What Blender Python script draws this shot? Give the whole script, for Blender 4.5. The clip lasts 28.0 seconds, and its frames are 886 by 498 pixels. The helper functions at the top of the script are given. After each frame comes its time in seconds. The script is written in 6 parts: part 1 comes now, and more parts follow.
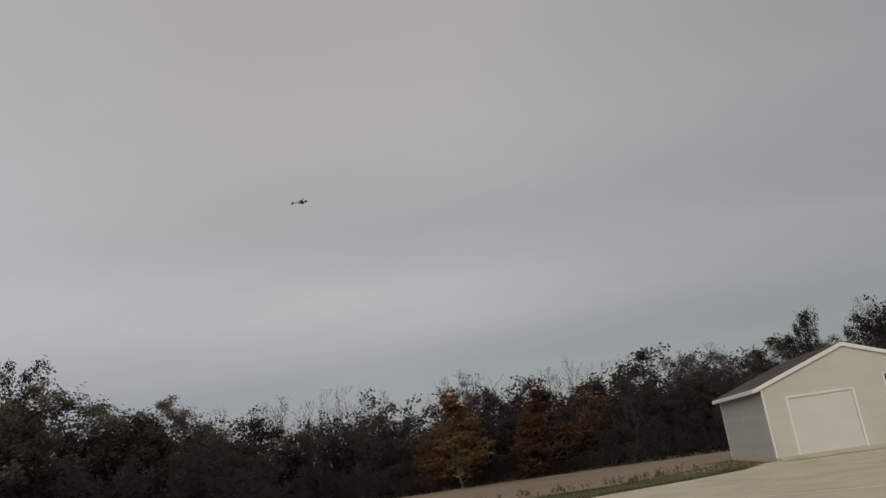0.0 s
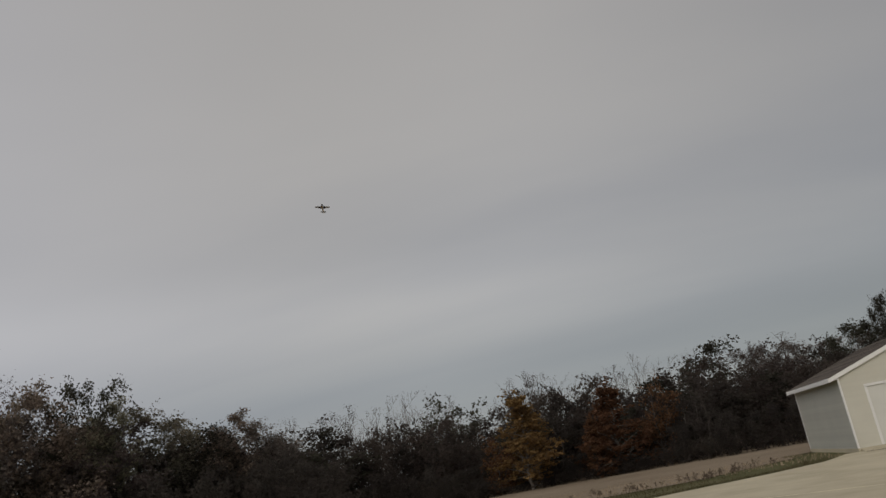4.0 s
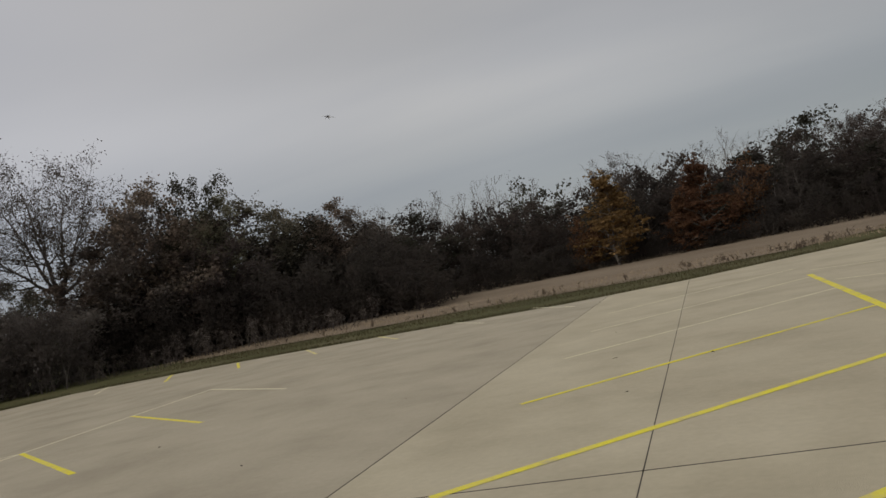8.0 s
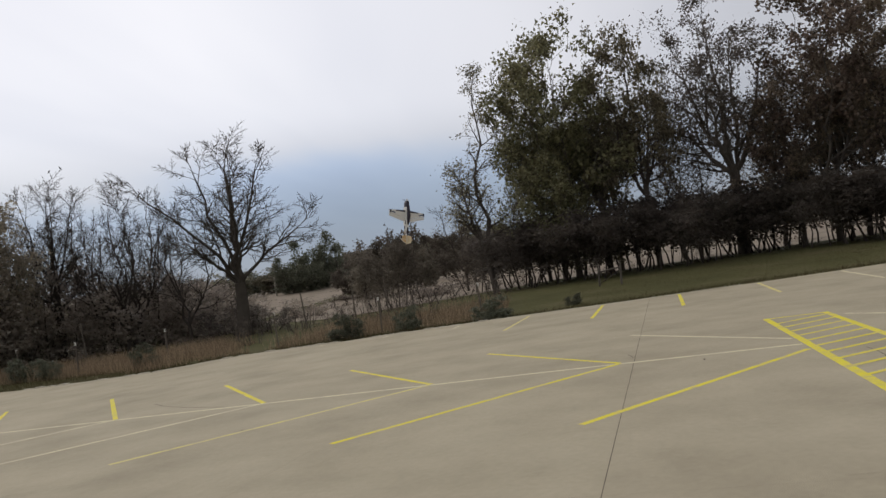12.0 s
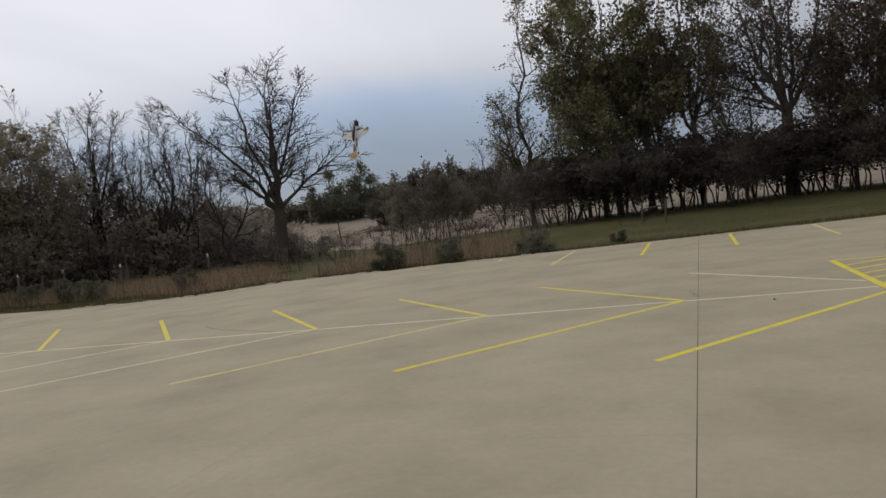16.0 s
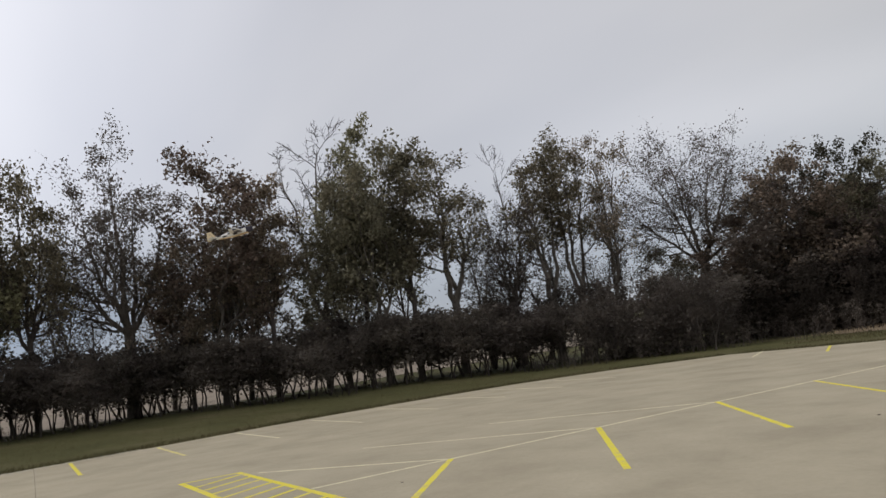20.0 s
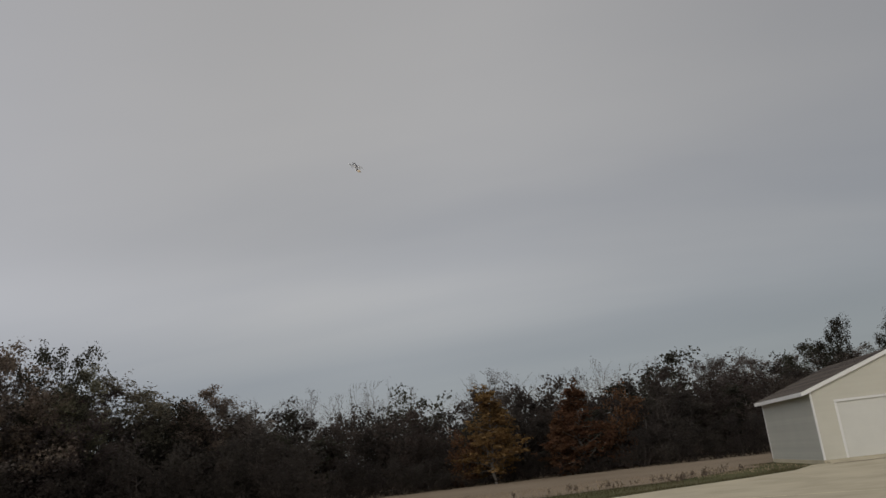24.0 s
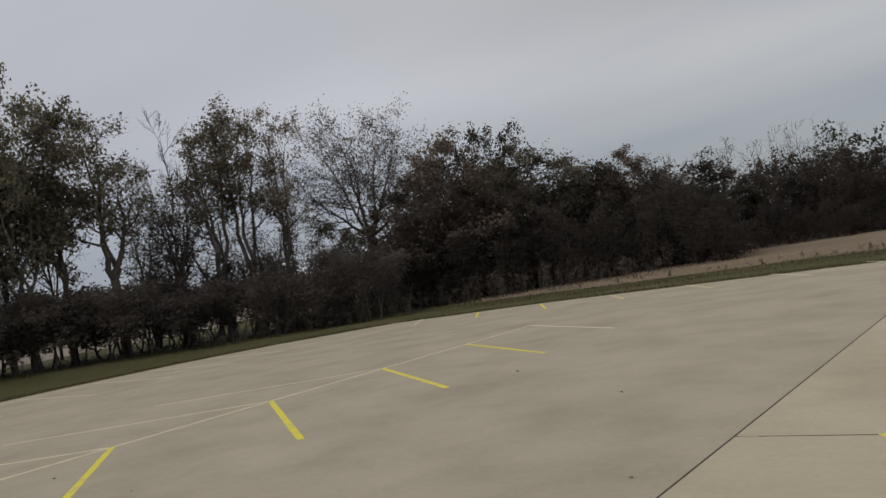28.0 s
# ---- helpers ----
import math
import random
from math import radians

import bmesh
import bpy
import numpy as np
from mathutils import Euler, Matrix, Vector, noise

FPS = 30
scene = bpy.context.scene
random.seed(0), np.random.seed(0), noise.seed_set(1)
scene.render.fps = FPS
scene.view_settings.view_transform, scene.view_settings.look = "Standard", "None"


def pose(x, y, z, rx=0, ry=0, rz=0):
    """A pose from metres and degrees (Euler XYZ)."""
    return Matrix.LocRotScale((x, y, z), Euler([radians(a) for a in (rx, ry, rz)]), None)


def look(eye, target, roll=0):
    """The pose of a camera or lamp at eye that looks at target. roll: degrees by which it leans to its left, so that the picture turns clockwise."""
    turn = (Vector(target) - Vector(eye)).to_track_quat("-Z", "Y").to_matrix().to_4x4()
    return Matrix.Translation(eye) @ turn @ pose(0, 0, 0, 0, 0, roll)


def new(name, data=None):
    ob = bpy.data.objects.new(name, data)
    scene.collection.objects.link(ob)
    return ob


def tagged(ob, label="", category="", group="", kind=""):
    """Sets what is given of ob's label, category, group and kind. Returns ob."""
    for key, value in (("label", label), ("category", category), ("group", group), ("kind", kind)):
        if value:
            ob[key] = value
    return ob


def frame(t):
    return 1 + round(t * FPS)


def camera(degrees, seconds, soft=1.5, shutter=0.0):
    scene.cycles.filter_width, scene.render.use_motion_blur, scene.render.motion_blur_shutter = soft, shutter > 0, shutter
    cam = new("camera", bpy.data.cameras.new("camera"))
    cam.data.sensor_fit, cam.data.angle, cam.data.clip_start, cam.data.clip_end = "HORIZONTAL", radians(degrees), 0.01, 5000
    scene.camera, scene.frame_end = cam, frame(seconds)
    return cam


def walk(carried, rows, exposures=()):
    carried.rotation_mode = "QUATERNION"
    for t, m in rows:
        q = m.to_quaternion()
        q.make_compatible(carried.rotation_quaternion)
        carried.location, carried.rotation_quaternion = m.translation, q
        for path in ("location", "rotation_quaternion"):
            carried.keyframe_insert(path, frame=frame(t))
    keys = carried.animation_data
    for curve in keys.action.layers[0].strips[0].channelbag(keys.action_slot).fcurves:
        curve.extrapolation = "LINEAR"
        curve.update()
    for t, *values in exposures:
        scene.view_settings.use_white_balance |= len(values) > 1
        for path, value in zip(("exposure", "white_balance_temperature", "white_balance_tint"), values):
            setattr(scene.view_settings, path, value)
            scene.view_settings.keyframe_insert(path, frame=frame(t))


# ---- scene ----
cam = camera(58.56, 28.0)

# seconds, eye in metres, turn in degrees
PATH = [
    (0.0, 13.189, -2.022, 1.752, 105.31, 7.99, 7.08),
    (0.5, 13.202, -2.052, 1.751, 105.29, 8.37, 4.49),
    (1.0, 13.219, -2.037, 1.767, 104.82, 8.51, 2.82),
    (1.5, 13.221, -2.051, 1.740, 105.14, 9.48, 2.35),
    (2.0, 13.205, -2.055, 1.740, 105.54, 9.62, 3.78),
    (2.5, 13.204, -2.066, 1.763, 105.68, 9.53, 5.61),
    (3.0, 13.154, -2.062, 1.740, 105.36, 9.79, 8.27),
    (3.5, 13.116, -2.081, 1.741, 104.97, 9.58, 10.64),
    (4.0, 13.173, -2.052, 1.763, 106.28, 9.82, 11.96),
    (4.5, 13.127, -2.035, 1.750, 108.86, 8.45, 11.95),
    (6.5, 12.679, -2.383, 1.745, 110.26, 9.02, 17.50),
    (7.0, 12.632, -2.446, 1.748, 103.46, 9.25, 19.35),
    (7.5, 12.640, -2.481, 1.731, 98.25, 10.77, 19.37),
    (8.0, 12.684, -2.433, 1.721, 91.96, 11.35, 17.90),
    (8.5, 12.694, -2.413, 1.721, 91.09, 12.11, 19.88),
    (9.0, 12.659, -2.436, 1.724, 89.38, 10.54, 23.41),
    (9.5, 12.583, -2.480, 1.718, 89.73, 8.55, 28.33),
    (10.0, 12.454, -2.561, 1.720, 89.73, 6.54, 37.10),
    (10.5, 12.349, -2.655, 1.724, 90.86, 6.53, 50.44),
    (11.0, 12.240, -2.638, 1.718, 91.57, 7.17, 69.23),
    (11.5, 12.333, -2.590, 1.723, 89.64, 8.65, 91.50),
    (12.0, 12.217, -2.432, 1.746, 91.86, 8.53, 104.33),
    (12.3, 12.175, -2.469, 1.735, 92.99, 7.97, 105.52),
    (12.5, 12.171, -2.517, 1.729, 89.57, 7.61, 106.82),
    (14.5, 12.172, -2.859, 1.726, 85.45, 6.45, 107.22),
    (15.0, 12.121, -2.869, 1.729, 85.83, 8.72, 107.70),
    (15.5, 12.047, -2.857, 1.736, 87.60, 8.88, 108.72),
    (16.0, 12.030, -2.942, 1.727, 87.39, 6.95, 106.60),
    (16.5, 12.018, -3.078, 1.736, 87.56, 4.74, 103.30),
    (17.0, 12.039, -3.203, 1.729, 87.21, 4.42, 99.92),
    (17.5, 12.049, -3.253, 1.727, 86.35, 5.24, 97.86),
    (18.0, 11.966, -3.233, 1.718, 87.04, 6.49, 96.51),
    (18.5, 11.887, -3.189, 1.729, 87.54, 9.14, 91.84),
    (19.0, 11.774, -3.104, 1.707, 89.15, 9.36, 84.44),
    (19.5, 11.601, -3.110, 1.719, 94.42, 8.57, 74.34),
    (20.0, 11.529, -3.121, 1.727, 97.38, 7.70, 61.14),
    (20.5, 11.513, -3.142, 1.734, 98.02, 7.40, 43.12),
    (21.0, 11.375, -3.061, 1.762, 98.37, 3.70, 22.06),
    (21.5, 11.377, -3.160, 1.753, 104.12, 3.58, 11.64),
    (22.0, 11.377, -3.130, 1.755, 108.54, 5.02, 10.51),
    (22.5, 11.377, -3.144, 1.754, 107.71, 5.36, 6.53),
    (24.5, 11.404, -3.002, 1.700, 105.06, 6.99, 8.38),
    (25.0, 11.417, -3.027, 1.707, 105.00, 7.07, 9.89),
    (25.5, 11.436, -3.098, 1.732, 103.73, 7.18, 13.11),
    (26.0, 11.470, -3.153, 1.741, 101.11, 7.68, 17.16),
    (26.5, 11.490, -3.161, 1.765, 98.76, 8.73, 22.81),
    (27.0, 11.500, -3.149, 1.746, 97.80, 9.42, 29.68),
    (27.5, 11.502, -3.173, 1.749, 96.49, 9.60, 33.53),
    (28.0, 11.505, -3.167, 1.740, 91.93, 9.32, 37.38),
]
LIGHT = [(0.0, 0.14, 6600, 10), (1.0, 0.05, 6600, 10), (4.0, 0.02, 6620, 10), (6.5, -0.26, 6650, 10), (7.0, -0.3, 6650, 10), (7.5, -0.06, 6600, 10), (8.0, 0.14, 6550, 10), (9.0, 0.2, 6420, 10), (10.0, 0.26, 6420, 10), (11.0, 0.38, 6450, 10), (12.0, 0.29, 6550, 10),
         (14.5, 0.18, 6550, 10), (17.0, 0.2, 6540, 10), (18.5, 0.28, 6480, 10), (19.2, 0.3, 6450, 10), (20.0, 0.52, 6430, 10), (21.0, 0.46, 6450, 10), (22.0, 0.14, 6420, 10), (25.0, 0.03, 6520, 10), (26.0, 0.02, 6620, 10), (27.0, 0.1, 6560, 10),
         (28.0, 0.26, 6380, 10)]   # the camera's own gain and white balance
walk(cam, [(t, pose(x, y, z, a, b, c)) for t, x, y, z, a, b, c in PATH], LIGHT)

# ---- light ----
world = bpy.data.worlds.new("sky")
scene.world = world
world.use_nodes = True
wt = world.node_tree
wt.nodes.clear()


def wn(kind, **kw):
    n = wt.nodes.new(kind)
    for k, v in kw.items():
        if k == "op":
            n.operation = v
        elif k == "blend":
            n.blend_type = v
            n.data_type = "RGBA"
    return n


def wl(a, b):
    wt.links.new(a, b)


SUN_AZ, SUN_EL = -160.0, 38.0   # degrees from +y towards +x, and up


def build_sky():
    out = wn("ShaderNodeOutputWorld")
    add = wn("ShaderNodeAddShader")
    wl(add.outputs[0], out.inputs[0])
    # clear sky above the cloud, faint
    sky = wn("ShaderNodeTexSky")
    sky.sky_type = "NISHITA"
    sky.sun_disc = False
    sky.sun_elevation = radians(SUN_EL)
    sky.sun_rotation = radians(SUN_AZ)
    bg = wn("ShaderNodeBackground")
    bg.inputs[1].default_value = 0.015
    wl(sky.outputs[0], bg.inputs[0])
    wl(bg.outputs[0], add.inputs[0])
    # cloud deck: direction projected on a flat layer
    tc = wn("ShaderNodeTexCoord")
    sep = wn("ShaderNodeSeparateXYZ")
    wl(tc.outputs["Generated"], sep.inputs[0])
    up = wn("ShaderNodeMath", op="MAXIMUM")
    up.inputs[1].default_value = 0.0
    wl(sep.outputs[2], up.inputs[0])
    den = wn("ShaderNodeMath", op="ADD")
    den.inputs[1].default_value = 0.16
    wl(up.outputs[0], den.inputs[0])
    dx = wn("ShaderNodeMath", op="DIVIDE")
    dy = wn("ShaderNodeMath", op="DIVIDE")
    wl(sep.outputs[0], dx.inputs[0]); wl(den.outputs[0], dx.inputs[1])
    wl(sep.outputs[1], dy.inputs[0]); wl(den.outputs[0], dy.inputs[1])
    com = wn("ShaderNodeCombineXYZ")
    wl(dx.outputs[0], com.inputs[0]); wl(dy.outputs[0], com.inputs[1])
    mp = wn("ShaderNodeMapping")
    mp.inputs["Rotation"].default_value = (0, 0, radians(35))
    mp.inputs["Scale"].default_value = (0.30, 0.75, 1)
    wl(com.outputs[0], mp.inputs[0])
    n1 = wn("ShaderNodeTexNoise")
    n1.inputs["Scale"].default_value = 1.1
    n1.inputs["Detail"].default_value = 4
    n1.inputs["Roughness"].default_value = 0.45
    n1.inputs["Distortion"].default_value = 0.3
    wl(mp.outputs[0], n1.inputs["Vector"])
    ramp = wn("ShaderNodeValToRGB")
    ramp.color_ramp.elements[0].position = 0.30
    ramp.color_ramp.elements[0].color = (0.286, 0.285, 0.291, 1)
    ramp.color_ramp.elements[1].position = 0.68
    ramp.color_ramp.elements[1].color = (0.392, 0.381, 0.366, 1)
    wl(n1.outputs[0], ramp.inputs[0])
    # thinner cloud makes the western sky brighter
    nrm = wn("ShaderNodeVectorMath")
    nrm.operation = "DOT_PRODUCT"
    a, e = radians(-126.0), radians(28.0)
    nrm.inputs[1].default_value = (math.sin(a) * math.cos(e), math.cos(a) * math.cos(e), math.sin(e))
    wl(tc.outputs["Generated"], nrm.inputs[0])
    mr = wn("ShaderNodeMapRange")
    mr.interpolation_type = "SMOOTHSTEP"
    mr.inputs[1].default_value = 0.55
    mr.inputs[2].default_value = 1.0
    mr.inputs[3].default_value = 0.0
    mr.inputs[4].default_value = 0.88
    wl(nrm.outputs["Value"], mr.inputs[0])
    lo = wn("ShaderNodeMapRange")
    lo.interpolation_type = "SMOOTHSTEP"
    lo.inputs[1].default_value = 0.06
    lo.inputs[2].default_value = 0.23
    wl(sep.outputs[2], lo.inputs[0])
    # the glow fades into the dark bank low over the horizon
    glow = wn("ShaderNodeMath", op="MULTIPLY")
    wl(mr.outputs[0], glow.inputs[0])
    wl(lo.outputs[0], glow.inputs[1])
    # thicker cloud to the north-east
    ne = wn("ShaderNodeVectorMath")
    ne.operation = "DOT_PRODUCT"
    a = radians(48.0)
    ne.inputs[1].default_value = (math.sin(a), math.cos(a), 0.05)
    wl(tc.outputs["Generated"], ne.inputs[0])
    thick = wn("ShaderNodeMapRange")
    thick.interpolation_type = "SMOOTHSTEP"
    thick.inputs[1].default_value = 0.56
    thick.inputs[2].default_value = 1.0
    thick.inputs[3].default_value = 1.0
    thick.inputs[4].default_value = 0.70
    wl(ne.outputs["Value"], thick.inputs[0])
    gain = wn("ShaderNodeMath", op="ADD")
    wl(thick.outputs[0], gain.inputs[1])
    wl(glow.outputs[0], gain.inputs[0])
    # a thin bright band of cloud low in the north-west and a thick streak beside it
    for bearing, spread, height, deep, amount in ((-26.0, 0.80, 0.225, 0.085, 0.15), (12.0, 0.90, 0.125, 0.055, -0.10)):
        lobe = wn("ShaderNodeVectorMath")
        lobe.operation = "DOT_PRODUCT"
        a = radians(bearing)
        lobe.inputs[1].default_value = (math.sin(a), math.cos(a), 0)
        wl(tc.outputs["Generated"], lobe.inputs[0])
        wide = wn("ShaderNodeMapRange")
        wide.interpolation_type = "SMOOTHSTEP"
        wide.inputs[1].default_value = spread
        wide.inputs[2].default_value = 0.97
        wl(lobe.outputs["Value"], wide.inputs[0])
        off = wn("ShaderNodeMath", op="SUBTRACT")
        off.inputs[1].default_value = height
        wl(sep.outputs[2], off.inputs[0])
        gap = wn("ShaderNodeMath", op="ABSOLUTE")
        wl(off.outputs[0], gap.inputs[0])
        flat = wn("ShaderNodeMapRange")
        flat.interpolation_type = "SMOOTHSTEP"
        flat.inputs[2].default_value = deep
        flat.inputs[3].default_value = amount
        flat.inputs[4].default_value = 0.0
        wl(gap.outputs[0], flat.inputs[0])
        here = wn("ShaderNodeMath", op="MULTIPLY_ADD")
        wl(wide.outputs[0], here.inputs[0])
        wl(flat.outputs[0], here.inputs[1])
        wl(gain.outputs[0], here.inputs[2])
        gain = here
    mul = wn("ShaderNodeVectorMath")
    mul.operation = "SCALE"
    wl(ramp.outputs[0], mul.inputs[0])
    wl(gain.outputs[0], mul.inputs["Scale"])
    tint = wn("ShaderNodeMix", blend="MIX")
    wl(lo.outputs[0], tint.inputs[0])
    tint.inputs[6].default_value = (0.64, 0.68, 0.75, 1)
    tint.inputs[7].default_value = (1, 1, 1, 1)
    fin = wn("ShaderNodeVectorMath")
    fin.operation = "MULTIPLY"
    wl(mul.outputs[0], fin.inputs[0])
    wl(tint.outputs[2], fin.inputs[1])
    # warm grey to the north, cool and thin to the west
    wd = wn("ShaderNodeVectorMath")
    wd.operation = "DOT_PRODUCT"
    a = radians(-95.0)
    wd.inputs[1].default_value = (math.sin(a), math.cos(a), 0)
    wl(tc.outputs["Generated"], wd.inputs[0])
    wf = wn("ShaderNodeMapRange")
    wf.interpolation_type = "SMOOTHSTEP"
    wf.inputs[1].default_value = 0.15
    wf.inputs[2].default_value = 0.75
    wl(wd.outputs["Value"], wf.inputs[0])
    cast = wn("ShaderNodeMix", blend="MIX")
    wl(wf.outputs[0], cast.inputs[0])
    cast.inputs[6].default_value = (1.025, 1.0, 0.96, 1)
    cast.inputs[7].default_value = (0.99, 1.0, 1.065, 1)
    hue = wn("ShaderNodeVectorMath")
    hue.operation = "MULTIPLY"
    wl(fin.outputs[0], hue.inputs[0])
    wl(cast.outputs[2], hue.inputs[1])
    # slate-blue cloud bank low in the south-west
    side = wn("ShaderNodeVectorMath")
    side.operation = "DOT_PRODUCT"
    a = radians(-114.0)
    side.inputs[1].default_value = (math.sin(a), math.cos(a), 0)
    wl(tc.outputs["Generated"], side.inputs[0])
    near = wn("ShaderNodeMapRange")
    near.interpolation_type = "SMOOTHSTEP"
    near.inputs[1].default_value = 0.80
    near.inputs[2].default_value = 0.975
    wl(side.outputs["Value"], near.inputs[0])
    edge = wn("ShaderNodeMath", op="MULTIPLY_ADD")
    edge.inputs[1].default_value = 0.16
    wl(n1.outputs[0], edge.inputs[0])
    wl(sep.outputs[2], edge.inputs[2])
    bank = wn("ShaderNodeMapRange")
    bank.interpolation_type = "SMOOTHSTEP"
    bank.inputs[1].default_value = 0.255
    bank.inputs[2].default_value = 0.20
    wl(edge.outputs[0], bank.inputs[0])
    both = wn("ShaderNodeMath", op="MULTIPLY")
    wl(near.outputs[0], both.inputs[0])
    wl(bank.outputs[0], both.inputs[1])
    slate = wn("ShaderNodeMix", blend="MULTIPLY")
    wl(both.outputs[0], slate.inputs[0])
    wl(hue.outputs[0], slate.inputs[6])
    slate.inputs[7].default_value = (0.82, 0.95, 1.12, 1)
    fin = slate
    bg2 = wn("ShaderNodeBackground")
    bg2.inputs[1].default_value = 1.0
    wl(fin.outputs[2], bg2.inputs[0])
    wl(bg2.outputs[0], add.inputs[1])


build_sky()
sun = new("sun", bpy.data.lights.new("sun", "SUN"))
sun.data.energy = 0.7
sun.data.angle = radians(35)
sun.data.color = (1.0, 0.95, 0.87)
_a, _e = radians(SUN_AZ), radians(SUN_EL)
sun.matrix_world = look((0, 0, 60), (-60 * math.sin(_a) * math.cos(_e), -60 * math.cos(_a) * math.cos(_e), 60 - 60 * math.sin(_e)))
scene.view_settings.exposure = 0.0

# ---- materials ----


def material(name, base, rough=0.8, tones=(), scale=3.0, detail=6.0, bump=0.0, bump_scale=40.0, island=0.0, obj=0.0, metal=0.0,
             spec=0.3, fine=0.0, fine_scale=60.0, stretch=(1, 1, 1), trans=0.0, stain=0.0, stain_scale=1.0):
    """Base colour varied by two noises, by island and by object, with a fine bump."""
    m = bpy.data.materials.new(name)
    m.use_nodes = True
    nt = m.node_tree
    N, L = nt.nodes, nt.links
    bs = N["Principled BSDF"]
    bs.inputs["Roughness"].default_value = rough
    bs.inputs["Metallic"].default_value = metal
    bs.inputs["Specular IOR Level"].default_value = spec
    tc = N.new("ShaderNodeTexCoord")
    mp = N.new("ShaderNodeMapping")
    mp.inputs["Scale"].default_value = stretch
    L.new(tc.outputs["Object"], mp.inputs[0])
    col = None
    if tones:
        nz = N.new("ShaderNodeTexNoise")
        nz.inputs["Scale"].default_value = scale
        nz.inputs["Detail"].default_value = detail
        nz.inputs["Roughness"].default_value = 0.6
        L.new(mp.outputs[0], nz.inputs["Vector"])
        rp = N.new("ShaderNodeValToRGB")
        cols = (base,) + tuple(tones)
        el = rp.color_ramp.elements
        while len(el) < len(cols):
            el.new(0.5)
        for i, c in enumerate(cols):
            el[i].position = 0.32 + 0.36 * i / (len(cols) - 1)
            el[i].color = (*c, 1)
        L.new(nz.outputs[0], rp.inputs[0])
        col = rp.outputs[0]
    hsv = N.new("ShaderNodeHueSaturation")
    if col:
        L.new(col, hsv.inputs["Color"])
    else:
        hsv.inputs["Color"].default_value = (*base, 1)
    val = None

    def mulv(sock, amount):
        nonlocal val
        mr = N.new("ShaderNodeMapRange")
        mr.inputs[3].default_value = 1 - amount
        mr.inputs[4].default_value = 1 + amount
        L.new(sock, mr.inputs[0])
        if val is None:
            val = mr.outputs[0]
        else:
            mm = N.new("ShaderNodeMath")
            mm.operation = "MULTIPLY"
            L.new(val, mm.inputs[0])
            L.new(mr.outputs[0], mm.inputs[1])
            val = mm.outputs[0]

    if island:
        g = N.new("ShaderNodeNewGeometry")
        mulv(g.outputs["Random Per Island"], island)
    if obj:
        oi = N.new("ShaderNodeObjectInfo")
        mulv(oi.outputs["Random"], obj)
        hm = N.new("ShaderNodeMapRange")
        hm.inputs[3].default_value = 0.5 - obj * 0.06
        hm.inputs[4].default_value = 0.5 + obj * 0.06
        L.new(oi.outputs["Random"], hm.inputs[0])
        L.new(hm.outputs[0], hsv.inputs["Hue"])
    if fine:
        nf = N.new("ShaderNodeTexNoise")
        nf.inputs["Scale"].default_value = fine_scale
        nf.inputs["Detail"].default_value = 4
        L.new(mp.outputs[0], nf.inputs["Vector"])
        mulv(nf.outputs[0], fine)
    if stain:
        st = N.new("ShaderNodeTexNoise")
        st.inputs["Scale"].default_value = stain_scale
        st.inputs["Detail"].default_value = 7
        st.inputs["Roughness"].default_value = 0.62
        st.inputs["Distortion"].default_value = 1.4
        ms = N.new("ShaderNodeMapping")
        ms.inputs["Scale"].default_value = (1.0, 0.8, 1.0)
        ms.inputs["Rotation"].default_value = (0, 0, 0.5)
        L.new(tc.outputs["Object"], ms.inputs[0])
        L.new(ms.outputs[0], st.inputs["Vector"])
        mulv(st.outputs[0], stain)
    if val:
        L.new(val, hsv.inputs["Value"])
    L.new(hsv.outputs[0], bs.inputs["Base Color"])
    if bump:
        nb = N.new("ShaderNodeTexNoise")
        nb.inputs["Scale"].default_value = bump_scale
        nb.inputs["Detail"].default_value = 5
        L.new(mp.outputs[0], nb.inputs["Vector"])
        bp = N.new("ShaderNodeBump")
        bp.inputs["Strength"].default_value = bump
        bp.inputs["Distance"].default_value = 0.02
        L.new(nb.outputs[0], bp.inputs["Height"])
        L.new(bp.outputs[0], bs.inputs["Normal"])
    if trans:
        tr = N.new("ShaderNodeBsdfTranslucent")
        L.new(hsv.outputs[0], tr.inputs[0])
        mx = N.new("ShaderNodeMixShader")
        mx.inputs[0].default_value = trans
        L.new(bs.outputs[0], mx.inputs[1])
        L.new(tr.outputs[0], mx.inputs[2])
        L.new(mx.outputs[0], N["Material Output"].inputs[0])
    return m


